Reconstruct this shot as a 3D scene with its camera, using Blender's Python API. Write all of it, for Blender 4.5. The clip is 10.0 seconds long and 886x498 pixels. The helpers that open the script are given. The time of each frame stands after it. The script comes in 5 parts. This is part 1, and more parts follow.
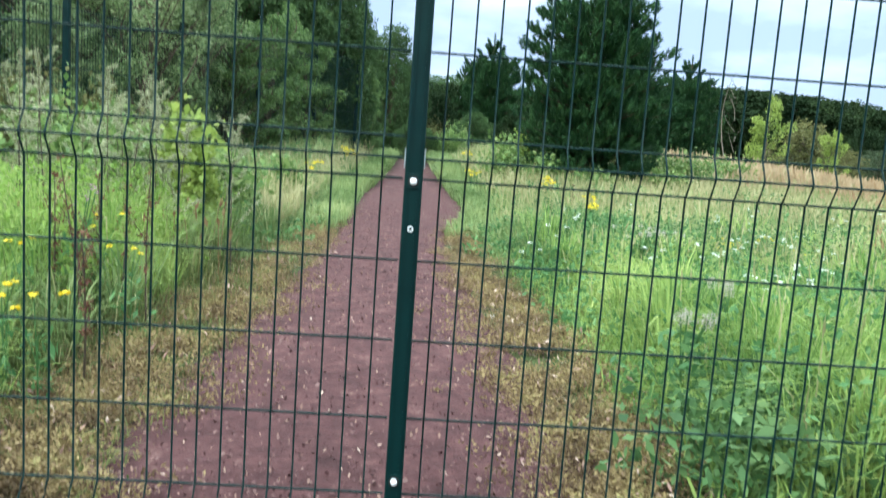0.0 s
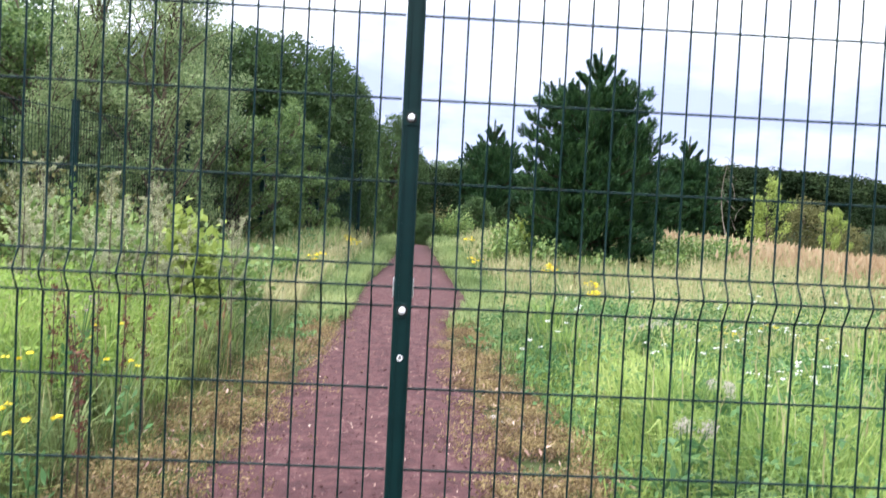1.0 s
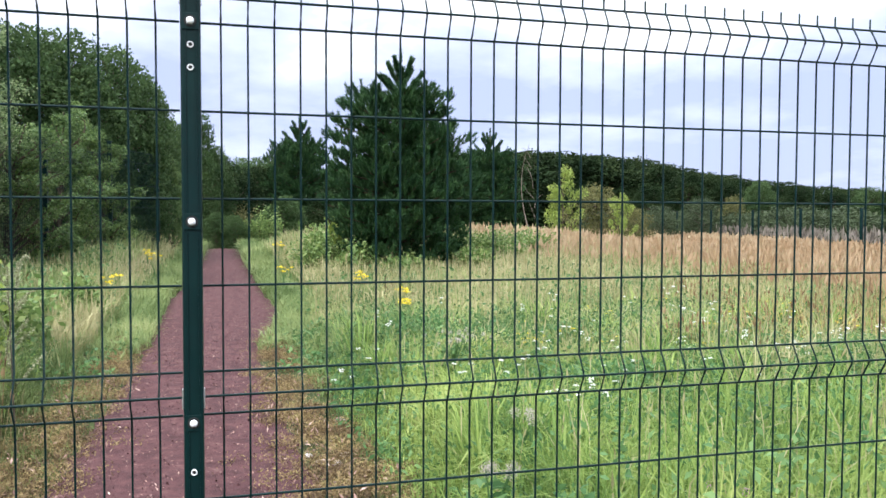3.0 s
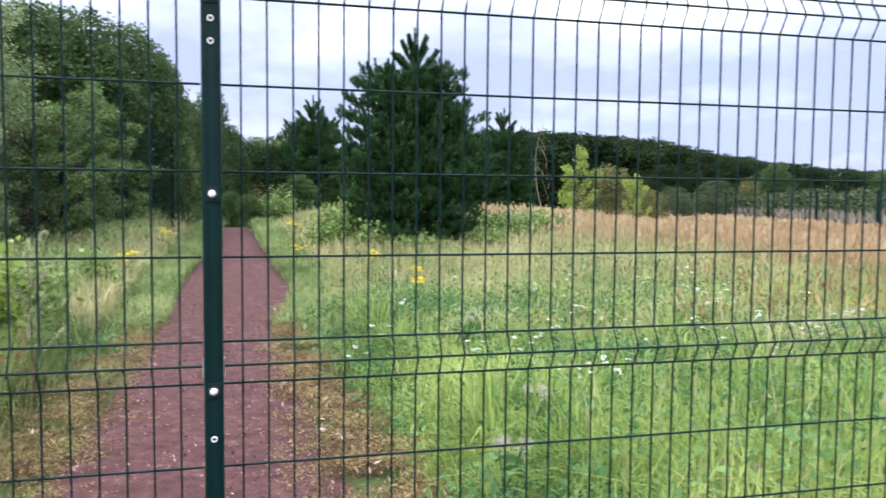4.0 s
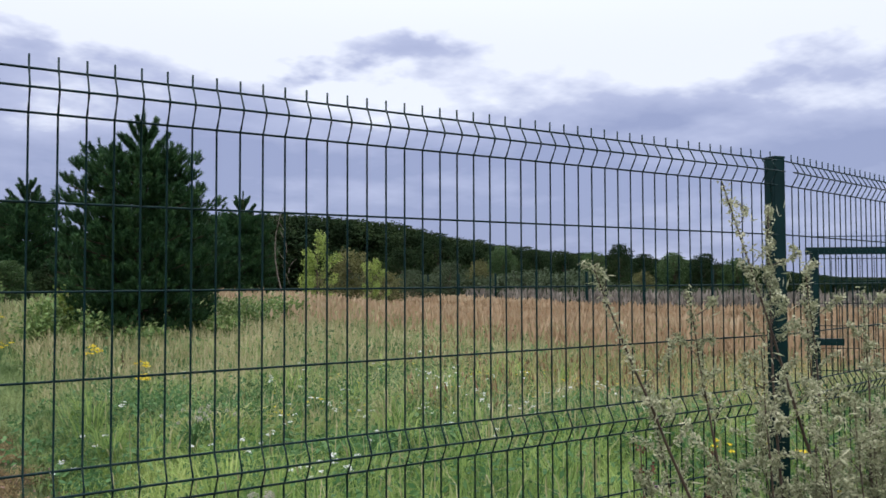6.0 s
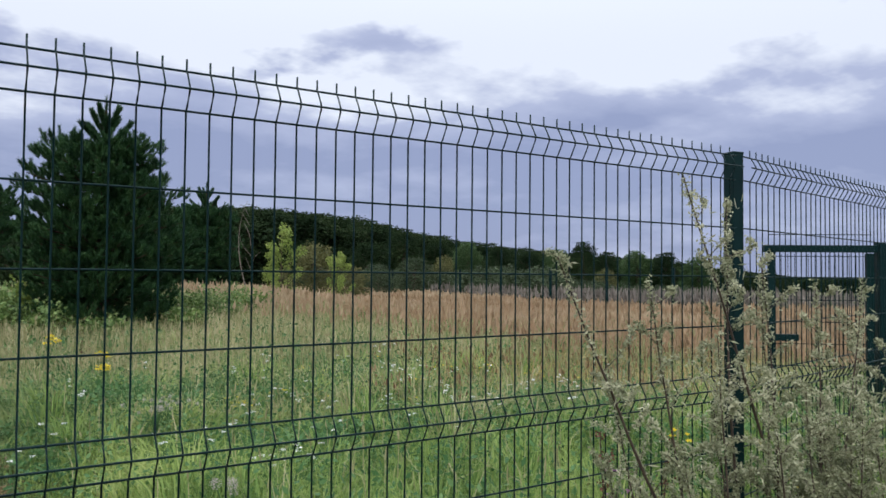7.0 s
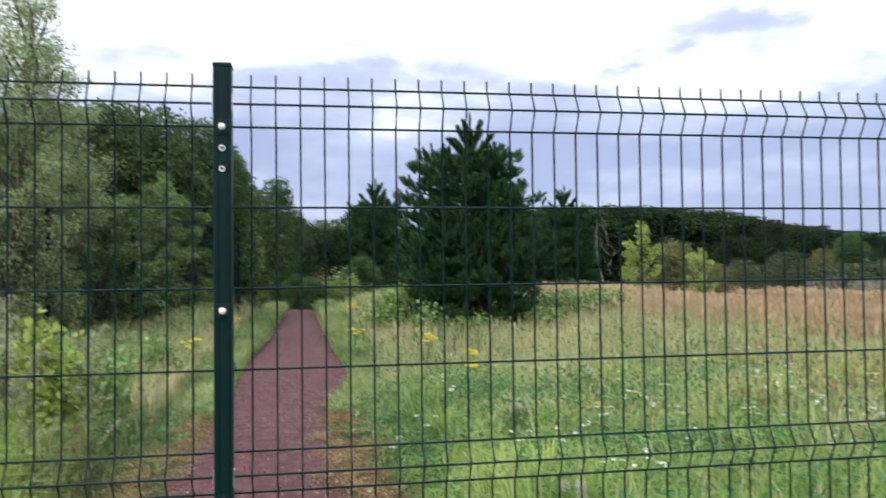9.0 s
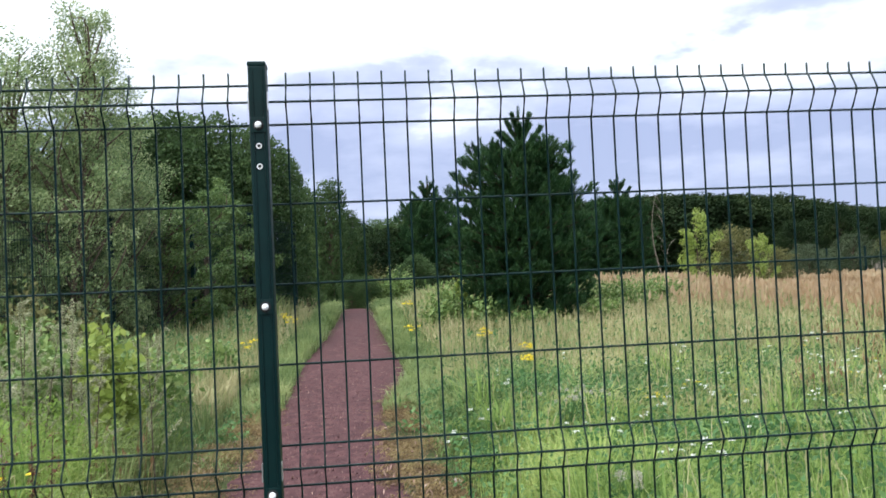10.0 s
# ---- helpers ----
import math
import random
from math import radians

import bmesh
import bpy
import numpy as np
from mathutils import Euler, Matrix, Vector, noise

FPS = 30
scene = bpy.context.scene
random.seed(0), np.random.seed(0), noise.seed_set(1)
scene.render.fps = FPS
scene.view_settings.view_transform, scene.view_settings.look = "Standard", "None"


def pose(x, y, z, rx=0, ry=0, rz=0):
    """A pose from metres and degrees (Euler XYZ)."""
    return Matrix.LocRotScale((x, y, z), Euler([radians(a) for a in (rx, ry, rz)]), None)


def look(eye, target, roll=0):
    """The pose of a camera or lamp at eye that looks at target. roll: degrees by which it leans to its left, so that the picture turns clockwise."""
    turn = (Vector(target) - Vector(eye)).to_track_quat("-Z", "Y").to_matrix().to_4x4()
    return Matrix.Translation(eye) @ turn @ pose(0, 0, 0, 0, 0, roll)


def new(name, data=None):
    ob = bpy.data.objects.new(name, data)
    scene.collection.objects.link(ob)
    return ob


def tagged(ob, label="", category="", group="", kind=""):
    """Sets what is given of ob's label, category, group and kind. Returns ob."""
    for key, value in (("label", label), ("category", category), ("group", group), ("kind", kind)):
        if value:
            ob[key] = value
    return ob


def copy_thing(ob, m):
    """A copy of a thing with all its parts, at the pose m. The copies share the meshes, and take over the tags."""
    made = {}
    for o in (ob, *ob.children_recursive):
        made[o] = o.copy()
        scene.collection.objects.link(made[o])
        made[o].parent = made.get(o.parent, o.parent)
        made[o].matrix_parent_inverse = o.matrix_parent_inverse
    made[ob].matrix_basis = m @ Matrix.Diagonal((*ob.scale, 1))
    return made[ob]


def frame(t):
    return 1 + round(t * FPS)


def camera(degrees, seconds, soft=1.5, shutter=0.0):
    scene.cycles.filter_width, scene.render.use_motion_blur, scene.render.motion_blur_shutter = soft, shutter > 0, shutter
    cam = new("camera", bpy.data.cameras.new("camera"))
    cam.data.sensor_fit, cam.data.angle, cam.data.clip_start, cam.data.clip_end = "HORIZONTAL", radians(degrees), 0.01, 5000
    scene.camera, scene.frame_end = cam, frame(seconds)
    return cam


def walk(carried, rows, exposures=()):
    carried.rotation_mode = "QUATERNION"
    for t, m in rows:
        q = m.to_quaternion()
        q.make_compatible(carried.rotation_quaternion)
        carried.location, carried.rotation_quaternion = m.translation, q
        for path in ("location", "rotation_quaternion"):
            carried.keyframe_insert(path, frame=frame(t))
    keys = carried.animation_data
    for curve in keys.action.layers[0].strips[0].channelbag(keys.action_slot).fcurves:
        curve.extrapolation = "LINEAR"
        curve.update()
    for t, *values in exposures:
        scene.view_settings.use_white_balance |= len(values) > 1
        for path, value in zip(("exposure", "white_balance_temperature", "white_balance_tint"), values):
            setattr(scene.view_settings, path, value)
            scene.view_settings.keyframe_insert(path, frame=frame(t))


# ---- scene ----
cam = camera(57.8, 10.0, shutter=0.55)
PATH = [
    (0, (-0.012, -1.935, 1.095), (0.085, 0.045, 0.829), 4.1),
    (0.1, (-0.008, -1.934, 1.105), (0.082, 0.05, 0.869), 3.77),
    (0.2, (-0.004, -1.932, 1.116), (0.079, 0.054, 0.912), 3.42),
    (0.3, (-0.0, -1.931, 1.125), (0.076, 0.058, 0.943), 3.16),
    (0.4, (0.002, -1.931, 1.131), (0.075, 0.061, 0.967), 2.97),
    (0.5, (0.004, -1.93, 1.136), (0.073, 0.063, 0.988), 2.8),
    (0.8, (0.014, -1.935, 1.18), (0.079, 0.061, 1.075), 2.9),
    (1, (0.021, -1.938, 1.209), (0.093, 0.06, 1.142), 2.9),
    (1.2, (0.046, -1.943, 1.248), (0.133, 0.055, 1.198), 2.5),
    (1.4, (0.072, -1.948, 1.286), (0.223, 0.045, 1.223), 2.0),
    (1.5, (0.084, -1.95, 1.306), (0.273, 0.039, 1.224), 1.8),
    (1.7, (0.106, -1.957, 1.341), (0.385, 0.019, 1.213), 1.0),
    (2, (0.138, -1.967, 1.395), (0.526, -0.012, 1.236), -0.2),
    (2.2, (0.131, -1.945, 1.449), (0.609, -0.008, 1.307), -0.9),
    (3.3, (0.044, -1.923, 1.462), (0.574, 0.004, 1.384), 0.2),
    (3.5, (0.037, -1.94, 1.453), (0.534, -0.006, 1.353), 0.4),
    (3.6, (0.04, -1.941, 1.452), (0.519, -0.007, 1.34), 0.42),
    (3.7, (0.043, -1.941, 1.45), (0.515, -0.008, 1.331), 0.44),
    (3.8, (0.047, -1.942, 1.449), (0.515, -0.008, 1.323), 0.46),
    (3.9, (0.05, -1.942, 1.447), (0.526, -0.009, 1.318), 0.48),
    (4, (0.053, -1.943, 1.446), (0.551, -0.01, 1.316), 0.5),
    (4.1, (0.059, -1.946, 1.45), (0.58, -0.019, 1.317), 0.5),
    (4.2, (0.066, -1.948, 1.454), (0.614, -0.029, 1.322), 0.5),
    (4.5, (0.085, -1.955, 1.464), (0.737, -0.067, 1.356), 0.4),
    (5, (0.114, -1.965, 1.494), (1.001, -0.173, 1.466), 0.4),
    (5.2, (0.119, -1.971, 1.51), (1.094, -0.224, 1.519), 0.1),
    (5.5, (0.127, -1.98, 1.533), (1.161, -0.269, 1.584), -0.2),
    (5.7, (0.127, -1.981, 1.53), (1.185, -0.285, 1.596), -0.2),
    (6, (0.128, -1.982, 1.526), (1.204, -0.298, 1.601), -0.2),
    (6.2, (0.124, -1.986, 1.521), (1.214, -0.31, 1.594), -0.1),
    (7.3, (0.105, -2.009, 1.491), (1.261, -0.378, 1.556), 0.6),
    (7.4, (0.11, -2.008, 1.493), (1.255, -0.369, 1.559), 0.6),
    (7.5, (0.115, -2.007, 1.496), (1.241, -0.355, 1.561), 0.6),
    (7.6, (0.113, -2.007, 1.495), (1.222, -0.344, 1.557), 0.6),
    (7.7, (0.11, -2.007, 1.494), (1.188, -0.323, 1.558), 0.5),
    (7.8, (0.108, -2.007, 1.494), (1.13, -0.289, 1.555), 0.5),
    (8, (0.103, -2.007, 1.492), (1.005, -0.223, 1.552), 0.5),
    (8.2, (0.122, -2.004, 1.5), (0.906, -0.165, 1.555), 0.4),
    (8.4, (0.141, -2.001, 1.508), (0.775, -0.105, 1.552), 0.3),
    (8.5, (0.151, -1.999, 1.512), (0.718, -0.082, 1.547), 0.2),
    (8.7, (0.168, -2.013, 1.52), (0.635, -0.068, 1.559), -0.2),
    (9, (0.194, -2.033, 1.531), (0.533, -0.063, 1.592), -0.7),
    (9.2, (0.202, -2.03, 1.532), (0.495, -0.053, 1.616), -1.2),
    (9.5, (0.214, -2.026, 1.533), (0.465, -0.044, 1.625), -1.9),
    (9.7, (0.222, -2.027, 1.526), (0.456, -0.043, 1.61), -2.2),
    (10, (0.234, -2.029, 1.515), (0.438, -0.04, 1.57), -2.6),
]
EXPOSURES = [(0, 1.1, 5950, -9), (0.6, 1.2, 6050, -8), (1, 1.2, 6300, 10), (1.5, 1.1, 6600, 15), (2, 0.9, 6350, 8), (3.5, 0.95, 6350, 8), (4.5, 0.9, 6300, 9), (5, 0.65, 6500, 10), (5.5, 0.12, 6300, 11), (7.5, -0.1, 6150, 7), (8.0, -0.08, 6100, 5), (8.5, 0.13, 6200, 4), (9, 0.48, 6400, 6), (9.5, 0.57, 6400, 6), (10, 0.57, 6350, 6)]
walk(cam, [(t, look(eye, target, roll)) for t, eye, target, roll in PATH], EXPOSURES)

# ---- world, sun, exposure ----
SUN_DIR = Vector((-0.55, -0.45, 0.72)).normalized()
world = bpy.data.worlds.new("overcast_sky")
scene.world = world
world.use_nodes = True


CLOUD_BANKS = [(27.5, 15.8, 5.5, 1.6, 0.29), (53, 12.0, 10, 2.2, 0.22), (2.5, 14.2, 4.5, 2.0, 0.24), (22, 7.5, 9, 2.5, 0.20), (-12, 8, 8, 3, 0.10), (70, 18, 12, 3, 0.3), (112, 16, 16, 4, 0.3), (-60, 17, 14, 3, 0.3)]


def build_sky(nt):
    n, l = nt.nodes, nt.links
    n.clear()
    out = n.new("ShaderNodeOutputWorld")
    bg = n.new("ShaderNodeBackground")
    bg.inputs["Strength"].default_value = 0.1
    sky = n.new("ShaderNodeTexSky")
    sky.sky_type, sky.sun_disc = "NISHITA", False
    sky.sun_elevation = math.asin(SUN_DIR.z)
    sky.sun_rotation = math.atan2(SUN_DIR.x, SUN_DIR.y)
    co = n.new("ShaderNodeTexCoord")
    sep = n.new("ShaderNodeSeparateXYZ")
    l.new(co.outputs["Generated"], sep.inputs[0])
    up = n.new("ShaderNodeMath")
    up.operation = "MAXIMUM"
    l.new(sep.outputs["Z"], up.inputs[0])
    up.inputs[1].default_value = 0.0
    add = n.new("ShaderNodeMath")
    l.new(up.outputs[0], add.inputs[0])
    add.inputs[1].default_value = 0.22
    comb = n.new("ShaderNodeCombineXYZ")
    for axis in ("X", "Y"):
        div = n.new("ShaderNodeMath")
        div.operation = "DIVIDE"
        l.new(sep.outputs[axis], div.inputs[0])
        l.new(add.outputs[0], div.inputs[1])
        l.new(div.outputs[0], comb.inputs[axis])
    # heavy grey-lilac clouds low down, bright thin cloud higher up
    big = n.new("ShaderNodeTexNoise")
    big.inputs["Scale"].default_value, big.inputs["Detail"].default_value = 1.15, 6.0
    big.inputs["Roughness"].default_value = 0.56
    l.new(comb.outputs[0], big.inputs["Vector"])
    rise = n.new("ShaderNodeMapRange")
    rise.inputs["From Min"].default_value, rise.inputs["From Max"].default_value = 0.15, 0.31
    rise.inputs["To Min"].default_value, rise.inputs["To Max"].default_value = -0.38, 0.18
    l.new(up.outputs[0], rise.inputs[0])
    mix = n.new("ShaderNodeMath")
    mix.operation = "MULTIPLY_ADD"
    mix.inputs[1].default_value = 1.35
    l.new(big.outputs["Fac"], mix.inputs[0])
    l.new(rise.outputs[0], mix.inputs[2])
    ramp = n.new("ShaderNodeValToRGB")
    e = ramp.color_ramp.elements
    e[0].position, e[0].color = 0.24, (0.415, 0.465, 0.705, 1)
    e[1].position, e[1].color = 0.60, (1.12, 1.15, 1.26, 1)
    mid = e.new(0.47)
    mid.color = (0.625, 0.67, 0.90, 1)
    # drifting banks of darker cloud: bearing, height, breadth, depth (degrees), weight
    wob = n.new("ShaderNodeTexNoise")
    wob.inputs["Scale"].default_value, wob.inputs["Detail"].default_value = 3.2, 5.0
    l.new(comb.outputs[0], wob.inputs["Vector"])

    def calc(op, a, b=0.0, c=0.0):
        m = n.new("ShaderNodeMath")
        m.operation = op
        for slot, val in zip(m.inputs, (a, b, c)):
            if isinstance(val, (int, float)):
                slot.default_value = val
            else:
                l.new(val, slot)
        return m.outputs[0]

    stray = calc("SUBTRACT", wob.outputs["Fac"], 0.5)
    bearing = calc("MULTIPLY_ADD", stray, 20.0, calc("MULTIPLY", calc("ARCTAN2", sep.outputs["X"], sep.outputs["Y"]), 57.3))
    height = calc("MULTIPLY_ADD", stray, 7.0, calc("MULTIPLY", calc("ARCSINE", sep.outputs["Z"]), 57.3))
    total = mix.outputs[0]
    for az, el, wide, deep, weight in CLOUD_BANKS:
        u = calc("DIVIDE", calc("SUBTRACT", bearing, az), wide)
        w = calc("DIVIDE", calc("SUBTRACT", height, el), deep)
        bump = calc("EXPONENT", calc("MULTIPLY", calc("MULTIPLY_ADD", u, u, calc("MULTIPLY", w, w)), -1.0))
        total = calc("MULTIPLY_ADD", bump, -weight, total)
    l.new(total, ramp.inputs[0])
    gain = n.new("ShaderNodeVectorMath")
    gain.operation = "SCALE"
    gain.inputs["Scale"].default_value = 8.5
    l.new(ramp.outputs[0], gain.inputs[0])
    # an overcast sky is several times brighter overhead than low down
    lift = n.new("ShaderNodeMapRange")
    lift.interpolation_type = "SMOOTHSTEP"
    lift.inputs["From Min"].default_value, lift.inputs["From Max"].default_value = 0.25, 0.95
    lift.inputs["To Min"].default_value, lift.inputs["To Max"].default_value = 8.5, 24.0
    l.new(up.outputs[0], lift.inputs[0])
    l.new(lift.outputs[0], gain.inputs["Scale"])
    both = n.new("ShaderNodeMixRGB")
    both.inputs[0].default_value = 0.93
    l.new(sky.outputs[0], both.inputs[1])
    l.new(gain.outputs[0], both.inputs[2])
    l.new(both.outputs[0], bg.inputs["Color"])
    l.new(bg.outputs[0], out.inputs[0])


build_sky(world.node_tree)
sun = new("sun", bpy.data.lights.new("sun", "SUN"))
sun.data.energy, sun.data.angle, sun.data.color = 2.2, radians(12), (1.0, 0.96, 0.9)
sun.matrix_world = look(SUN_DIR * 50, (0, 0, 0))

# ---- materials ----


def mat(name, build):
    m = bpy.data.materials.new(name)
    m.use_nodes = True
    m.node_tree.nodes.clear()
    build(m.node_tree.nodes, m.node_tree.links)
    return m


def ramp_of(n, l, fac, stops):
    r = n.new("ShaderNodeValToRGB")
    e = r.color_ramp.elements
    while len(e) < len(stops):
        e.new(0.5)
    for el, (p, c) in zip(e, stops):
        el.position, el.color = p, (*c, 1)
    l.new(fac, r.inputs[0])
    return r.outputs[0]


def noise_of(n, l, scale, detail=4.0, rough=0.6, vec="Object"):
    co = n.new("ShaderNodeTexCoord")
    t = n.new("ShaderNodeTexNoise")
    t.inputs["Scale"].default_value, t.inputs["Detail"].default_value, t.inputs["Roughness"].default_value = scale, detail, rough
    l.new(co.outputs[vec], t.inputs["Vector"])
    return t.outputs["Fac"]


def leafy(name, stops, see=0.35, rough=0.6, patch=0.8, spread=0.55, gloss=0.25):
    """Foliage: colour varies leaf by leaf and in patches; light passes through in part."""

    def build(n, l):
        out = n.new("ShaderNodeOutputMaterial")
        geo = n.new("ShaderNodeNewGeometry")
        fac = n.new("ShaderNodeMath")
        fac.operation = "MULTIPLY_ADD"
        l.new(geo.outputs["Random Per Island"], fac.inputs[0])
        fac.inputs[1].default_value = spread
        low = n.new("ShaderNodeMapRange")
        low.inputs["From Min"].default_value, low.inputs["From Max"].default_value = 0.3, 0.7
        low.inputs["To Min"].default_value, low.inputs["To Max"].default_value = 0.0, 1.0 - spread
        l.new(noise_of(n, l, patch, 3.0), low.inputs[0])
        l.new(low.outputs[0], fac.inputs[2])
        col = ramp_of(n, l, fac.outputs[0], stops)
        p = n.new("ShaderNodeBsdfPrincipled")
        p.inputs["Roughness"].default_value = rough
        p.inputs["Specular IOR Level"].default_value = gloss
        l.new(col, p.inputs["Base Color"])
        tr = n.new("ShaderNodeBsdfTranslucent")
        l.new(col, tr.inputs["Color"])
        mx = n.new("ShaderNodeMixShader")
        mx.inputs[0].default_value = see
        l.new(p.outputs[0], mx.inputs[1])
        l.new(tr.outputs[0], mx.inputs[2])
        l.new(mx.outputs[0], out.inputs[0])

    return mat(name, build)


def surface(name, stops, scale=6.0, rough=0.7, metal=0.0, bump=0.2, bump_scale=60.0, gloss=0.5, vec="Object", detail=6.0):
    def build(n, l):
        out = n.new("ShaderNodeOutputMaterial")
        p = n.new("ShaderNodeBsdfPrincipled")
        l.new(ramp_of(n, l, noise_of(n, l, scale, detail, 0.65, vec), stops), p.inputs["Base Color"])
        p.inputs["Metallic"].default_value, p.inputs["Specular IOR Level"].default_value = metal, gloss
        rr = n.new("ShaderNodeMapRange")
        rr.inputs["To Min"].default_value, rr.inputs["To Max"].default_value = max(0.05, rough - 0.12), min(1, rough + 0.12)
        l.new(noise_of(n, l, scale * 3, 3.0, 0.6, vec), rr.inputs[0])
        l.new(rr.outputs[0], p.inputs["Roughness"])
        if bump:
            b = n.new("ShaderNodeBump")
            b.inputs["Strength"].default_value, b.inputs["Distance"].default_value = bump, 0.01
            l.new(noise_of(n, l, bump_scale, 5.0, 0.6, vec), b.inputs["Height"])
            l.new(b.outputs[0], p.inputs["Normal"])
        l.new(p.outputs[0], out.inputs[0])

    return mat(name, build)


GREEN = surface("green_powder_coat", [(0.3, (0.0008, 0.0105, 0.0110)), (0.7, (0.0015, 0.0160, 0.0158))], 9, 0.45, 0, 0.05, 220, 0.15)
BOLT = surface("white_bolt_cap", [(0.3, (0.55, 0.56, 0.58)), (0.7, (0.8, 0.8, 0.82))], 60, 0.4, 0, 0)
STEEL = surface("bare_galvanised_steel", [(0.3, (0.5, 0.51, 0.53)), (0.7, (0.72, 0.73, 0.75))], 50, 0.35, 0.9, 0.05, 200)
HOLE = surface("dark_hole", [(0.3, (0.004, 0.004, 0.004)), (0.7, (0.01, 0.01, 0.01))], 20, 0.9, 0, 0)
PATH_RED = surface("red_cinder_path", [(0.25, (0.023, 0.0088, 0.0100)), (0.44, (0.052, 0.0210, 0.0222)), (0.60, (0.078, 0.034, 0.0345)), (0.76, (0.146, 0.082, 0.076))], 11.0, 0.92, 0, 1.0, 120, 0.2, detail=12.0)
SOIL = surface("grassy_soil", [(0.3, (0.024, 0.034, 0.012)), (0.5, (0.044, 0.058, 0.020)), (0.7, (0.075, 0.074, 0.034))], 0.9, 0.95, 0, 0.8, 30, 0.1)
STONE = surface("pale_limestone", [(0.3, (0.22, 0.19, 0.17)), (0.7, (0.42, 0.38, 0.35))], 25, 0.9, 0, 0.5, 80, 0.2)
BARK = surface("brown_bark", [(0.3, (0.03, 0.022, 0.016)), (0.7, (0.13, 0.095, 0.07))], 14, 0.9, 0, 0.8, 40, 0.2)
PINE_BARK = surface("pine_bark", [(0.3, (0.022, 0.016, 0.012)), (0.7, (0.070, 0.046, 0.034))], 14, 0.9, 0, 0.8, 40, 0.1)
GREY_TWIG = surface("bleached_dead_wood", [(0.3, (0.10, 0.085, 0.07)), (0.7, (0.20, 0.17, 0.14))], 14, 0.9, 0, 0.5, 60, 0.2)
RED_STEM = surface("dull_brown_stem", [(0.3, (0.026, 0.015, 0.011)), (0.7, (0.070, 0.045, 0.028))], 20, 0.7, 0, 0)

GRASS_LUSH = leafy("lush_grass", [(0.0, (0.048, 0.098, 0.026)), (0.34, (0.150, 0.240, 0.062)), (0.70, (0.325, 0.410, 0.120)), (1.0, (0.52, 0.53, 0.22))], 0.5, 0.6, 1.1, 0.42, 0.15)
GRASS_MEADOW = leafy("meadow_grass", [(0.0, (0.046, 0.092, 0.036)), (0.38, (0.140, 0.215, 0.078)), (0.75, (0.310, 0.345, 0.142)), (1.0, (0.51, 0.46, 0.235))], 0.5, 0.6, 0.7, 0.30, 0.15)
GRASS_STRAW = leafy("straw_seed_grass", [(0.0, (0.205, 0.215, 0.10)), (0.5, (0.35, 0.325, 0.165)), (1.0, (0.53, 0.47, 0.285))], 0.35, 0.6, 0.5, 0.35)
GRASS_RED = leafy("russet_seed_grass", [(0.0, (0.23, 0.150, 0.086)), (0.35, (0.37, 0.255, 0.152)), (0.7, (0.46, 0.350, 0.225)), (1.0, (0.56, 0.47, 0.315))], 0.35, 0.6, 0.16, 0.34)
DEAD_WEED = leafy("withered_ground_weed", [(0.0, (0.040, 0.028, 0.019)), (0.35, (0.132, 0.090, 0.050)), (0.7, (0.285, 0.215, 0.105)), (1.0, (0.190, 0.215, 0.070))], 0.2, 0.7, 5.0, 0.40, 0.1)
LEAF_TREE = leafy("broad_leaves", [(0.0, (0.030, 0.062, 0.021)), (0.45, (0.088, 0.148, 0.048)), (0.85, (0.205, 0.280, 0.098)), (1.0, (0.38, 0.44, 0.18))], 0.42, 0.5, 0.5, 0.6)
LEAF_DARK = leafy("dark_leaves", [(0.0, (0.022, 0.046, 0.017)), (0.5, (0.050, 0.088, 0.032)), (1.0, (0.115, 0.165, 0.060))], 0.35, 0.6, 0.4, 0.45, 0.1)
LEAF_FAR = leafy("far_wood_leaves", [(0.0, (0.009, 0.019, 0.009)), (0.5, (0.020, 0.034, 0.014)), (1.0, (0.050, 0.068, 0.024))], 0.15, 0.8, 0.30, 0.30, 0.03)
LEAF_BIRCH = leafy("pale_willow_leaves", [(0.0, (0.070, 0.118, 0.050)), (0.5, (0.195, 0.265, 0.115)), (1.0, (0.46, 0.51, 0.28))], 0.5, 0.5, 0.8, 0.6)
LEAF_LIME = leafy("lime_leaves", [(0.0, (0.100, 0.145, 0.030)), (0.5, (0.230, 0.300, 0.065)), (1.0, (0.42, 0.47, 0.14))], 0.45, 0.5, 0.8, 0.6)
LEAF_OLIVE = leafy("olive_leaves", [(0.0, (0.048, 0.054, 0.019)), (0.5, (0.108, 0.110, 0.042)), (1.0, (0.205, 0.190, 0.078))], 0.3, 0.6, 0.8, 0.45, 0.1)
LEAF_GREY = leafy("grey_sallow_leaves", [(0.0, (0.026, 0.040, 0.021)), (0.5, (0.052, 0.072, 0.036)), (1.0, (0.095, 0.116, 0.062))], 0.3, 0.6, 0.5, 0.45, 0.1)
BRAMBLE = leafy("bramble_leaves", [(0.0, (0.050, 0.092, 0.026)), (0.5, (0.140, 0.215, 0.062)), (1.0, (0.32, 0.38, 0.14))], 0.35, 0.5, 0.9, 0.6)
NEEDLE = leafy("pine_needles", [(0.0, (0.009, 0.030, 0.014)), (0.45, (0.026, 0.066, 0.026)), (0.8, (0.060, 0.122, 0.042)), (1.0, (0.115, 0.190, 0.064))], 0.14, 0.5, 3.4, 0.42, 0.12)
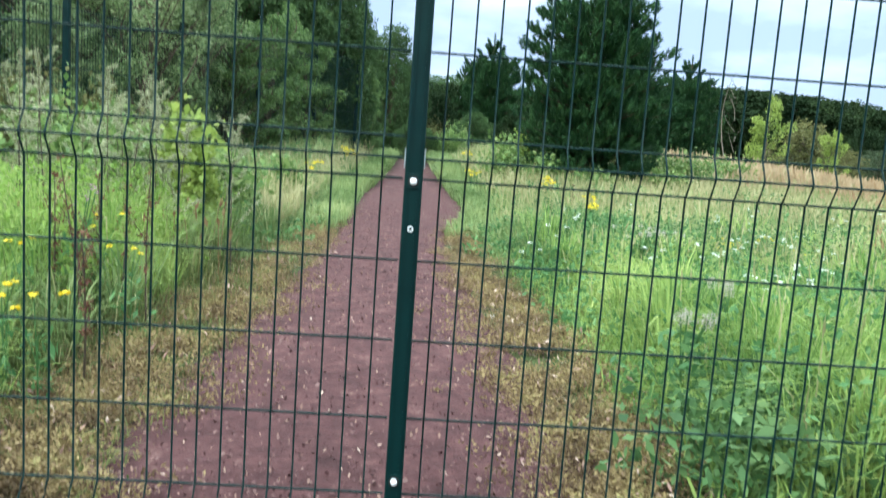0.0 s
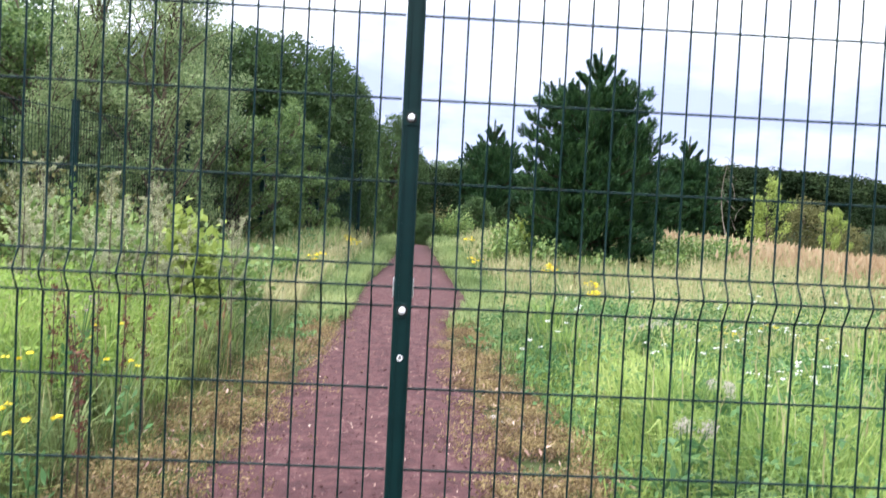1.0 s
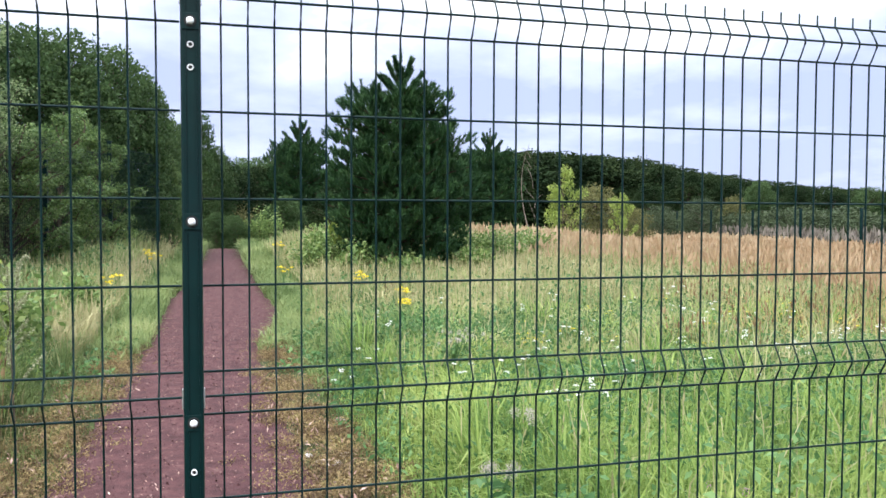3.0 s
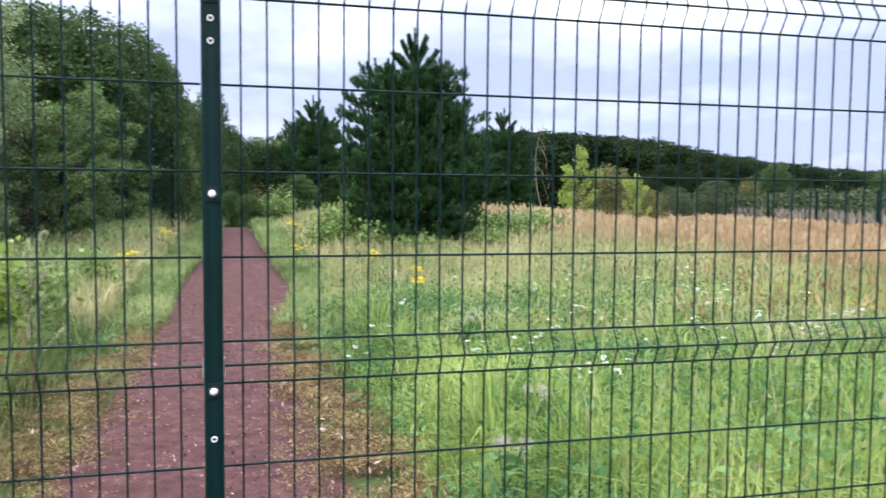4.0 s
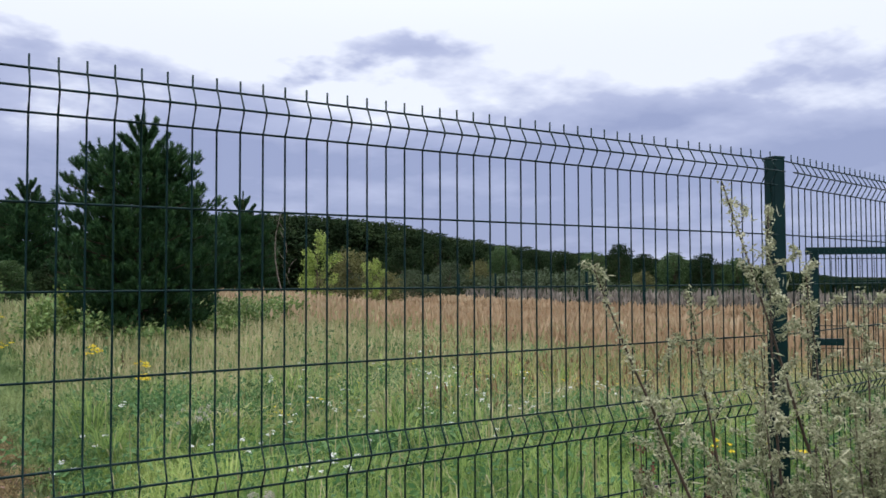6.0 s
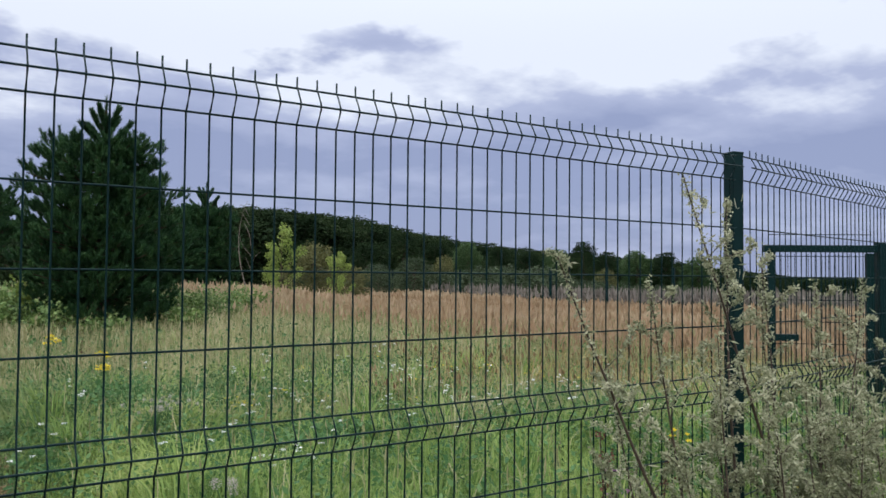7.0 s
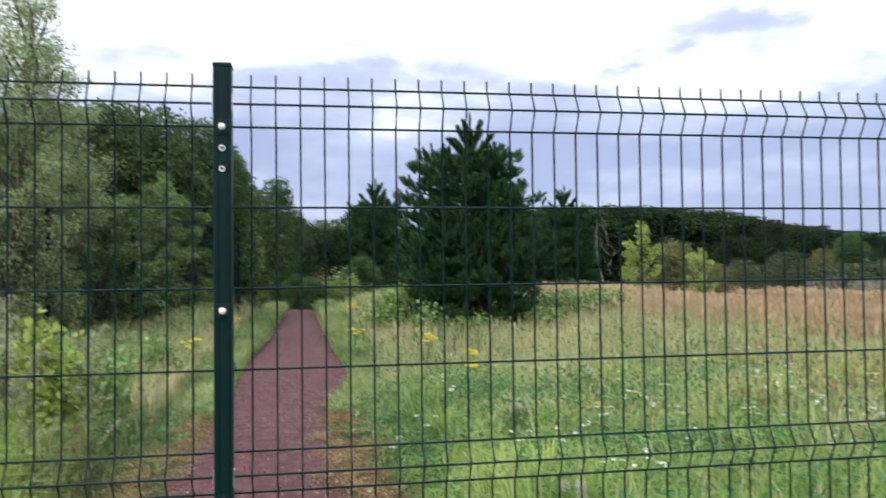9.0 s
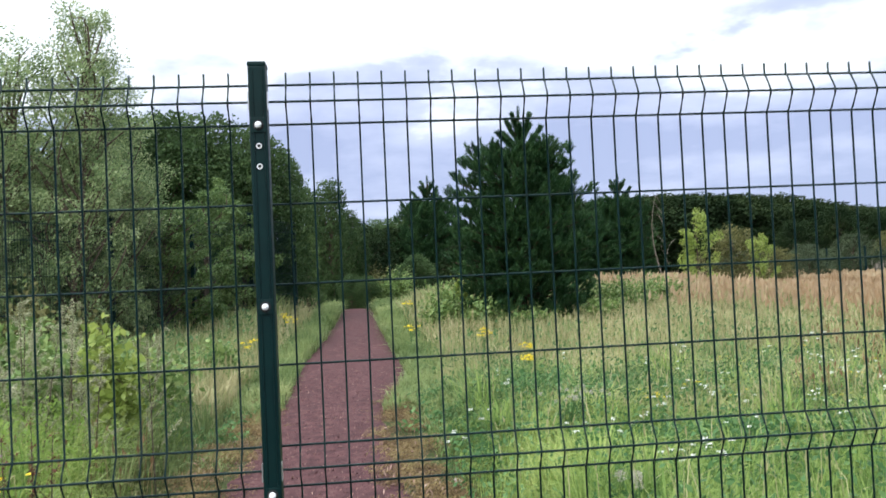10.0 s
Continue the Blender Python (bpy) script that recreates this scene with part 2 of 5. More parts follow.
SILVER = leafy("silvery_mugwort", [(0.0, (0.095, 0.115, 0.056)), (0.5, (0.300, 0.310, 0.185)), (1.0, (0.62, 0.59, 0.42))], 0.4, 0.7, 2.2, 0.5, 0.12)
YELLOW = leafy("yellow_petals", [(0.0, (0.62, 0.45, 0.02)), (1.0, (0.80, 0.66, 0.05))], 0.3, 0.6, 5)
DEAD_STALK = leafy("grey_dead_stalks", [(0.0, (0.10, 0.085, 0.075)), (0.5, (0.20, 0.175, 0.15)), (1.0, (0.33, 0.29, 0.25))], 0.2, 0.8, 0.5)
WHITE = leafy("white_petals", [(0.0, (0.55, 0.55, 0.52)), (1.0, (0.85, 0.85, 0.83))], 0.3, 0.6, 5)
FLUFF = leafy("thistle_down", [(0.0, (0.30, 0.27, 0.23)), (1.0, (0.52, 0.47, 0.42))], 0.4, 0.9, 5)
PINK = leafy("pink_petals", [(0.0, (0.42, 0.12, 0.36)), (1.0, (0.62, 0.30, 0.58))], 0.3, 0.6, 5)
DOCK = leafy("dock_seeds", [(0.0, (0.050, 0.022, 0.016)), (0.5, (0.115, 0.045, 0.028)), (1.0, (0.21, 0.10, 0.06))], 0.2, 0.7, 3)
HERB = leafy("meadow_herb_leaves", [(0.0, (0.036, 0.088, 0.036)), (0.5, (0.085, 0.175, 0.062)), (1.0, (0.21, 0.32, 0.12))], 0.4, 0.5, 1.2, 0.4, 0.15)
HERB_DARK = leafy("dark_herb_leaves", [(0.0, (0.030, 0.068, 0.026)), (0.5, (0.075, 0.140, 0.050)), (1.0, (0.17, 0.25, 0.10))], 0.35, 0.5, 1.6, 0.45, 0.15)
HERB_BRIGHT = leafy("bright_weed_leaves", [(0.0, (0.075, 0.130, 0.026)), (0.5, (0.190, 0.290, 0.060)), (1.0, (0.38, 0.47, 0.13))], 0.5, 0.5, 1.4, 0.45, 0.15)
GRASS_OLIVE = leafy("olive_margin_grass", [(0.0, (0.036, 0.052, 0.018)), (0.4, (0.082, 0.108, 0.036)), (0.8, (0.165, 0.180, 0.065)), (1.0, (0.29, 0.26, 0.11))], 0.45, 0.6, 1.2, 0.4, 0.12)
GRASS_GOLD = leafy("golden_stalks", [(0.0, (0.20, 0.155, 0.060)), (0.5, (0.38, 0.300, 0.125)), (1.0, (0.60, 0.52, 0.27))], 0.35, 0.6, 0.6, 0.5, 0.1)
GRIT = leafy("cinder_grit", [(0.0, (0.042, 0.018, 0.020)), (0.6, (0.080, 0.039, 0.042)), (1.0, (0.20, 0.13, 0.12))], 0.0, 0.9, 6, 0.9, 0.1)
SORREL = leafy("rusty_sorrel", [(0.0, (0.11, 0.06, 0.035)), (0.5, (0.24, 0.15, 0.08)), (1.0, (0.40, 0.30, 0.17))], 0.3, 0.7, 2, 0.7)
GRASS_BANK = leafy("grey_green_bank_grass", [(0.0, (0.070, 0.112, 0.040)), (0.4, (0.165, 0.225, 0.085)), (0.8, (0.290, 0.340, 0.145)), (1.0, (0.46, 0.45, 0.245))], 0.45, 0.6, 0.9, 0.27, 0.15)
FLAKE = leafy("pale_leaf_litter", [(0.0, (0.10, 0.055, 0.045)), (0.6, (0.26, 0.16, 0.13)), (1.0, (0.50, 0.40, 0.33))], 0.1, 0.8, 3)

# ---- building blocks ----
rng = np.random.default_rng(7)


def mesh_of(name, verts, faces, material):
    """A mesh from arrays: verts (n, 3); faces: arrays (m, k)."""
    me = bpy.data.meshes.new(name)
    verts = np.asarray(verts, np.float32)
    faces = [np.asarray(f, np.int32) for f in (faces if isinstance(faces, list) else [faces]) if len(f)]
    loops = np.concatenate([f.ravel() for f in faces])
    sizes = np.concatenate([np.full(len(f), f.shape[1], np.int32) for f in faces])
    me.vertices.add(len(verts))
    me.vertices.foreach_set("co", verts.ravel())
    me.loops.add(len(loops))
    me.loops.foreach_set("vertex_index", loops)
    me.polygons.add(len(sizes))
    me.polygons.foreach_set("loop_start", np.r_[0, np.cumsum(sizes)[:-1]].astype(np.int32))
    me.update(calc_edges=True)
    me.materials.append(material)
    return me


def smooth(me):
    me.polygons.foreach_set("use_smooth", np.ones(len(me.polygons), bool))
    return me


def bm_mesh(name, bm, material, soft=False):
    me = bpy.data.meshes.new(name)
    bm.to_mesh(me)
    bm.free()
    me.materials.append(material)
    return smooth(me) if soft else me


def part(name, me, parent, label="", m=None):
    ob = new(name, me)
    ob.parent = parent
    if m is not None:
        ob.matrix_basis = m
    return tagged(ob, label)


def thing(name, at=(0, 0, 0), turn=0.0, **tags):
    ob = new(name)
    ob.empty_display_size = 0.1
    ob.matrix_basis = pose(*at, 0, 0, turn)
    return tagged(ob, **tags)


def box(bm, c, s, bevel=0.0):
    made = bmesh.ops.create_cube(bm, size=1, matrix=Matrix.LocRotScale(c, None, s))["verts"]
    if bevel:
        edges = list({e for v in made for e in v.link_edges})
        bmesh.ops.bevel(bm, geom=edges, offset=bevel, segments=2, affect="EDGES", profile=0.5)


def tube_arrays(points, radii, sides=5):
    """A tapered tube along points."""
    pts, rad = np.asarray(points, float), np.asarray(radii, float)
    tan = np.gradient(pts, axis=0)
    tan /= np.linalg.norm(tan, axis=1, keepdims=True) + 1e-9
    ref = np.where(np.abs(tan[:, 2:3]) > 0.9, [[1.0, 0, 0]], [[0, 0, 1.0]])
    a = np.cross(tan, ref)
    a /= np.linalg.norm(a, axis=1, keepdims=True) + 1e-9
    b = np.cross(tan, a)
    ang = np.arange(sides) * 2 * np.pi / sides
    ring = np.cos(ang)[None, :, None] * a[:, None] + np.sin(ang)[None, :, None] * b[:, None]
    v = (pts[:, None] + ring * rad[:, None, None]).reshape(-1, 3)
    k, i = len(pts), np.arange(sides)
    f = [np.stack([s * sides + i, s * sides + (i + 1) % sides, (s + 1) * sides + (i + 1) % sides, (s + 1) * sides + i], 1) for s in range(k - 1)]
    return v, np.concatenate(f)


def joined(pieces):
    """Joins (verts, faces) pairs whose faces all have the same number of corners."""
    vs, fs, n = [], [], 0
    for v, f in pieces:
        vs.append(v)
        fs.append(f + n)
        n += len(v)
    return np.concatenate(vs), np.concatenate(fs)


def unit(v):
    return v / (np.linalg.norm(v, axis=-1, keepdims=True) + 1e-9)


def leaf_arrays(at, size, out=None, flat=0.5, slim=0.55):
    """Rhombic leaves, slightly folded, at places; out: the way they lean."""
    n = len(at)
    way = unit(rng.normal(size=(n, 3)) + (0 if out is None else out * 1.2) + np.array([0, 0, -0.25]))
    side = unit(np.cross(way, unit(rng.normal(size=(n, 3)) * (1 - flat) + np.array([0, 0, flat]))))
    up = np.cross(side, way)
    s = (size * rng.uniform(0.65, 1.35, n))[:, None]
    base, tip = at - way * s * 0.5, at + way * s * 0.5
    mid = at + up * s * 0.06
    v = np.stack([base, mid + side * s * slim * 0.5, tip, mid - side * s * slim * 0.5], 1).reshape(-1, 3)
    return v, np.arange(4 * n).reshape(-1, 4)


def blade_arrays(xy, z, height, width, lean=0.35, droop=0.25):
    """Grass blades of two bent segments."""
    n = len(xy)
    h = height * rng.uniform(0.55, 1.3, n)
    a, w = rng.uniform(0, 2 * np.pi, n), width * rng.uniform(0.7, 1.4, n)
    d = np.stack([np.cos(a), np.sin(a), np.zeros(n)], 1)
    turn = a + np.pi / 2 + rng.normal(0, 0.5, n)
    side = np.stack([np.cos(turn), np.sin(turn), np.zeros(n)], 1) * w[:, None] / 2
    base = np.column_stack([xy, z - 0.02])
    ln = lean * rng.uniform(0.1, 1.4, n)
    mid = base + d * (ln * h * 0.3)[:, None] + np.array([0, 0, 1]) * (h * 0.58)[:, None]
    tip = base + d * (ln * h)[:, None] + np.array([0, 0, 1]) * (h * (1 - droop * ln))[:, None]
    v = np.stack([base - side, base + side, mid + side * 0.8, mid - side * 0.8, tip], 1).reshape(-1, 3)
    i = 5 * np.arange(n)[:, None]
    return v, [i + np.array([[0, 1, 2, 3]]), i + np.array([[3, 2, 4]])]


def head_arrays(xy, z, height, length, width):
    """Seed heads on thin stalks: a stalk blade and a slim four-sided head."""
    n = len(xy)
    h = height * rng.uniform(0.7, 1.25, n)
    a = rng.uniform(0, 2 * np.pi, n)
    d = np.stack([np.cos(a), np.sin(a), np.zeros(n)], 1) * rng.uniform(0.02, 0.3, n)[:, None]
    up = np.array([0, 0, 1.0])
    base = np.column_stack([xy, z - 0.02])
    neck = base + d * h[:, None] * 0.7 + up * h[:, None]
    way = unit(d * 1.6 + up)
    e = np.stack([-np.sin(a), np.cos(a), np.zeros(n)], 1)
    g = np.cross(way, e)
    ln, w = (length * rng.uniform(0.6, 1.4, n))[:, None], (width * rng.uniform(0.6, 1.3, n))[:, None]
    s = e * 0.0025
    tip, mid = neck + way * ln, neck + way * ln * 0.4
    v = np.stack([base - s, base + s, neck + s, neck - s, mid + e * w, mid - e * w, mid + g * w, mid - g * w, tip], 1).reshape(-1, 3)
    i = 9 * np.arange(n)[:, None]
    return v, [i + np.array([[0, 1, 2, 3]]), i + np.array([[3, 4, 8, 5]]), i + np.array([[3, 6, 8, 7]])]


def stuff(name, v, f, material, label, category):
    return tagged(new(name, mesh_of(name, v, f, material)), label, category, kind="stuff")


# ---- ground ----


def step01(t):
    t = np.clip(t, 0, 1)
    return t * t * (3 - 2 * t)


def ground_z(x, y):
    x, y = np.asarray(x, float), np.asarray(y, float)
    z = 0.1 + 0.30 * step01((y - 5) / 18) * np.exp(-((x - 0.5) / 9) ** 2)
    z = z + 0.42 * np.exp(-(((y - 18) / 4.5) ** 2)) * step01((x - 0.7) / 1.3) * np.exp(-((np.maximum(x - 7, 0) / 4) ** 2))
    z = z + 0.34 * np.exp(-(((y - 18) / 6.0) ** 2)) * step01((-0.8 - x) / 1.2) * np.exp(-((np.maximum(-x - 5, 0) / 4) ** 2))
    z = z - 0.5 * step01((y - 23.5) / 8) * np.exp(-((x / 6) ** 2))
    z = z + 0.02 * np.sin(1.3 * x + 0.4) * np.cos(1.1 * y) * step01((np.abs(x) - 1) / 2)
    far = np.hypot(x, y)
    return z * (1 - step01((far - 60) / 60)) - 1.5 * step01((far - 120) / 600)


def grid_lines(lo, hi, near, count):
    u = np.linspace(-1, 1, count)
    return near * np.sinh(u * np.arcsinh(max(abs(lo), hi) / near))


gx, gy = grid_lines(-1800, 1800, 6, 150), 8 + grid_lines(-1800, 1800, 6, 170)
GX, GY = np.meshgrid(gx, gy)
idx = np.arange(GX.size).reshape(GX.shape)
quads = np.stack([idx[:-1, :-1], idx[:-1, 1:], idx[1:, 1:], idx[1:, :-1]], -1).reshape(-1, 4)
ground = new("ground", smooth(mesh_of("ground", np.column_stack([GX.ravel(), GY.ravel(), ground_z(GX, GY).ravel()]), quads, SOIL)))
tagged(ground, "grassy earth of the meadow, gently rising", "ground", kind="structure")


PATH_Y = [-40, 0, 2.5, 4, 5.2, 6.2, 7.0, 8.0, 9.5, 11, 13, 18, 24, 34]
PATH_L = [-1.05, -1.05, -0.86, -0.80, -0.78, -0.76, -0.75, -0.77, -0.80, -0.78, -0.67, -0.54, -0.50, -0.50]
PATH_R = [0.80, 0.78, 0.58, 0.52, 0.48, 0.46, 0.60, 0.78, 0.88, 0.82, 0.74, 0.66, 0.62, 0.62]


def path_edges(y):
    ragged = 0.016 * np.sin(7.1 * y) + 0.012 * np.sin(13.7 * y + 1) + 0.009 * np.sin(23.3 * y + 2)
    return np.interp(y, PATH_Y, PATH_L) - ragged, np.interp(y, PATH_Y, PATH_R) + 0.016 * np.sin(8.3 * y + 2) + 0.012 * np.sin(15.1 * y)


py = np.concatenate([np.arange(-40, -5, 1.0), np.arange(-5, 16, 0.07), np.arange(16, 34, 0.3)])
pl, pr = path_edges(py)
cols = np.linspace(0, 1, 13)
PX = pl[:, None] + (pr - pl)[:, None] * cols
PY = np.repeat(py[:, None], 13, 1)
crown = 0.03 * (1 - (2 * cols - 1) ** 2)
PZ = ground_z(PX * 0.2, PY) + 0.012 + crown[None]
PZ[:, 0], PZ[:, -1] = PZ[:, 0] - 0.06, PZ[:, -1] - 0.06
idx = np.arange(PX.size).reshape(PX.shape)
quads = np.stack([idx[:-1, :-1], idx[:-1, 1:], idx[1:, 1:], idx[1:, :-1]], -1).reshape(-1, 4)
path = new("path", smooth(mesh_of("path", np.column_stack([PX.ravel(), PY.ravel(), PZ.ravel()]), quads, PATH_RED)))
tagged(path, "straight footpath of dull red cinder, strewn with pale litter", "path", kind="structure")

# ---- the mesh fence ----
PITCH, V_OUT = 0.06, 0.03
ROWS = [2.0, 1.95, 1.9, 1.7, 1.5, 1.3, 1.1, 1.05, 1.0, 0.8, 0.6, 0.4, 0.2, 0.15, 0.1]
BULGE = {1.95, 1.05, 0.15}


def upright_wire():
    pts = [(0, 0, 2.03), (0, 0, 2.0)]
    for z in ROWS[1:]:
        if z in BULGE:
            pts += [(0, -V_OUT * 0.25, z + 0.042), (0, -V_OUT * 0.92, z + 0.006), (0, -V_OUT * 0.92, z - 0.006), (0, -V_OUT * 0.25, z - 0.042)]
        else:
            pts.append((0, 0, z))
    pts.append((0, 0, 0.07))
    v, f = tube_arrays(pts[::-1], [0.0026] * len(pts), 6)
    top = len(v)
    v = np.vstack([v, [[0, 0, 2.031]]])
    f3 = np.array([[top - 6 + i, top - 6 + (i + 1) % 6, top] for i in range(6)])
    return smooth(mesh_of("vertical_wire", v, [f, f3], GREEN))


def level_wire(length):
    v, f = tube_arrays([(0, 0, 0), (length / 2, 0, 0.0008), (length, 0, 0)], [0.0031] * 3, 6)
    return smooth(mesh_of("horizontal_wire", v, f, GREEN))


WIRE = upright_wire()


def mesh_panel(at, turn, first, count, label):
    p = thing("mesh_fence_panel", at, turn, label=label, category="fence panel", group="welded mesh fence panels")
    for k in range(count):
        part("vertical_wire", WIRE, p, m=pose(first + PITCH * k, 0, 0, 0, 0, rng.normal(0, 1.0)))
    flat = level_wire(PITCH * (count - 1) + 0.10)
    for z in ROWS:
        y = -V_OUT - 0.002 if z in BULGE else 0.0055
        part("horizontal_wire", flat, p, m=pose(first - 0.05, y, z))
    return p


def post_body(w, d, h, rib):
    bm = bmesh.new()
    box(bm, (0, 0, h / 2), (w, d, h), 0.004)
    if rib:
        for s in (-1, 1):
            box(bm, (s * w * 0.27, -d / 2 - 0.0008, h / 2), (0.003, 0.003, h - 0.02))
    return bm_mesh("post_body", bm, GREEN)


def cap_mesh(w, d):
    bm = bmesh.new()
    box(bm, (0, 0, 0.004), (w + 0.002, d + 0.002, 0.012), 0.003)
    return bm_mesh("post_cap", bm, GREEN)


def bolt_mesh():
    bm = bmesh.new()
    bmesh.ops.create_uvsphere(bm, u_segments=14, v_segments=8, radius=0.0085, matrix=Matrix.Diagonal((1, 0.75, 1, 1)))
    return bm_mesh("bolt_cap", bm, BOLT, True)


def ring_mesh():
    k, i = 16, np.arange(16)
    a = i * 2 * np.pi / k
    rows = [(0.0072, 0.0), (0.0070, -0.002), (0.0046, -0.002), (0.0044, 0.0)]
    v = np.concatenate([np.column_stack([r * np.cos(a), np.full(k, y), r * np.sin(a)]) for r, y in rows])
    f = np.concatenate([np.column_stack([s * k + i, s * k + (i + 1) % k, (s + 1) * k + (i + 1) % k, (s + 1) * k + i]) for s in range(3)])
    return smooth(mesh_of("eyelet", v, f, BOLT))


def hole_mesh():
    bm = bmesh.new()
    bmesh.ops.create_circle(bm, cap_ends=True, segments=14, radius=0.0044, matrix=pose(0, 0, 0, 90))
    return bm_mesh("hole", bm, HOLE)


def clip_mesh(w):
    bm = bmesh.new()
    box(bm, (0, 0, 0), (0.003, 0.012, 0.045), 0.001)
    return bm_mesh("panel_clip", bm, STEEL)


def plate_mesh(w):
    bm = bmesh.new()
    box(bm, (0, 0, 0), (w - 0.006, 0.003, 0.036), 0.001)
    return bm_mesh("clamp_plate", bm, GREEN)


def washer_mesh():
    bm = bmesh.new()
    bmesh.ops.create_cone(bm, cap_ends=True, segments=18, radius1=0.0135, radius2=0.0125, depth=0.003, matrix=pose(0, 0, 0, 90))
    return bm_mesh("washer", bm, HOLE)


BOLT_ME, RING_ME, HOLE_ME, WASHER_ME = bolt_mesh(), ring_mesh(), hole_mesh(), washer_mesh()


def fence_post(at, turn, w, d, h, bolts, rings, label, rib=True):
    p = thing("fence_post", at, turn, label=label, category="fence post", group="posts of the mesh fence")
    part("post_body", post_body(w, d, h, rib), p)
    part("post_cap", cap_mesh(w, d), p, "flat plastic cap", pose(0, 0, h))
    plate, clip = plate_mesh(w), clip_mesh(w)
    for z in bolts:
        part("clamp_plate", plate, p, "", pose(0, -d / 2 - 0.0015, z))
        part("washer", WASHER_ME, p, "black rubber washer", pose(0, -d / 2 - 0.0035, z))
        part("bolt_cap", BOLT_ME, p, "rounded white bolt cap", pose(0, -d / 2 - 0.006, z))
    for z in rings:
        r = part("eyelet", RING_ME, p, "pale ringed bolt hole", pose(0, -d / 2 - 0.0015, z))
        part("hole", HOLE_ME, r, "", pose(0, -0.0008, 0))
    for z in (1.95, 1.05) if bolts else ():
        for s in (-1, 1):
            part("panel_clip", clip, p, "bare steel clip", pose(s * (w / 2 + 0.0015), -d / 2 + 0.012, z))
    return p


mesh_panel((0, 0, 0), 0, 0.065, 49, "dark green welded mesh fence panel with V folds")
mesh_panel((0, 0, 0), 0, -0.076 - PITCH * 48, 49, "dark green welded mesh fence panel beside the path")
mesh_panel((3.05, 0.0, 0), 9.6, 0.045, 49, "dark green welded mesh fence panel turning away at the corner")
mesh_panel((-3.09, 0.0, 0), 0, -0.076 - PITCH * 48, 49, "dark green welded mesh fence panel in tall weeds")
fence_post((0, -0.032, 0), 0, 0.043, 0.05, 2.036, (1.889, 1.448, 0.997, 0.26), (1.838, 1.788, 0.885), "dark green steel fence post with white bolt caps")
fence_post((3.035, 0.045, 0), -14, 0.055, 0.06, 2.012, (), (), "dark green steel corner post behind mugwort", False)
fence_post((-3.085, -0.032, 0), 0, 0.043, 0.05, 2.036, (1.889, 1.448, 0.997, 0.26), (1.838, 1.788), "dark green steel fence post in tall weeds")
fence_post((3.02 + 3.03 * math.cos(radians(9.6)), 3.03 * math.sin(radians(9.6)) + 0.05, 0), 9.6, 0.06, 0.06, 2.035, (), (), "dark green steel fence post beyond the corner", False)


# ---- the gate beyond the corner, and the far fences ----
def bar_part(name, parent, c, s, mat_, label="", bevel=0.004):
    bm = bmesh.new()
    box(bm, c, s, bevel)
    return part(name, bm_mesh(name, bm, mat_), parent, label)


def field_gate(at, turn, w, h):
    g = thing("field_gate", at, turn, label="dark green metal gate with mesh infill and a slide bolt", category="gate")
    bar_part("gate_post", g, (w + 0.10, 0, h / 2), (0.13, 0.13, h + 0.02), GREEN)
    bar_part("top_rail", g, (w / 2, 0, h - 0.05), (w + 0.08, 0.06, 0.065), GREEN)
    bar_part("bottom_rail", g, (w / 2, 0, 0.22), (w, 0.05, 0.06), GREEN)
    bar_part("stile", g, (0.03, 0, h / 2 - 0.02), (0.06, 0.06, h - 0.06), GREEN)
    bar_part("stile", g, (w - 0.03, 0, h / 2 + 0.06), (0.06, 0.05, h - 0.3), GREEN)
    slide = bar_part("slide_bolt", g, (0.10, -0.05, 0.86), (0.30, 0.05, 0.06), GREEN, "heavy slide bolt box")
    v, f = tube_arrays([(0, 0, 0.2), (0, 0, h - 0.1)], [0.003] * 2, 5)
    vw = mesh_of("vertical_wire", v, f, GREEN)
    v, f = tube_arrays([(0, 0, 0), (w, 0, 0)], [0.0035] * 2, 5)
    hw = mesh_of("horizontal_wire", v, f, GREEN)
    for k in range(1, int(w / 0.06)):
        part("vertical_wire", vw, g, m=pose(0.06 * k, 0.01, 0))
    for k in range(1, 9):
        part("horizontal_wire", hw, g, m=pose(0, 0.006, 0.2 + 0.2 * k))
    return g


def facing(a, b):
    return math.degrees(math.atan2(b[1] - a[1], b[0] - a[0]))


field_gate((6.80, 2.32, float(ground_z(6.8, 2.3))), facing((6.80, 2.32), (7.5, 1.72)), 0.92, 1.72)

def field_edge(az):
    """How far the russet field reaches, by bearing."""
    return np.interp(az, [20, 27, 31.6, 35.2, 41.2, 46.6, 52, 70], [60, 58, 50, 41, 32, 28, 27.5, 27])


FAR_POSTS = [(az, float(field_edge(az)) - 0.6) for az in (28.6, 31.5, 33.7, 36.3, 39.2, 42.7, 46.6, 51.1, 54.6)]
bm = bmesh.new()
box(bm, (0, 0, 0.85), (0.08, 0.08, 1.9), 0.01)
far_post_me = bm_mesh("post_shaft", bm, GREEN)
bm = bmesh.new()
box(bm, (0, 0, 0), (0.1, 0.1, 0.02), 0.004)
far_cap_me = bm_mesh("post_cap", bm, GREEN)
for az, d in FAR_POSTS:
    x, y = 0.12 + d * math.sin(radians(az)), -2 + d * math.cos(radians(az))
    p = thing("boundary_post", (x, y, float(ground_z(x, y)) - 0.12), rng.uniform(0, 20), label="dark green fence post standing in russet grass", category="fence post", group="far boundary posts")
    part("post_shaft", far_post_me, p)
    part("post_cap", far_cap_me, p, m=pose(0, 0, 1.81))


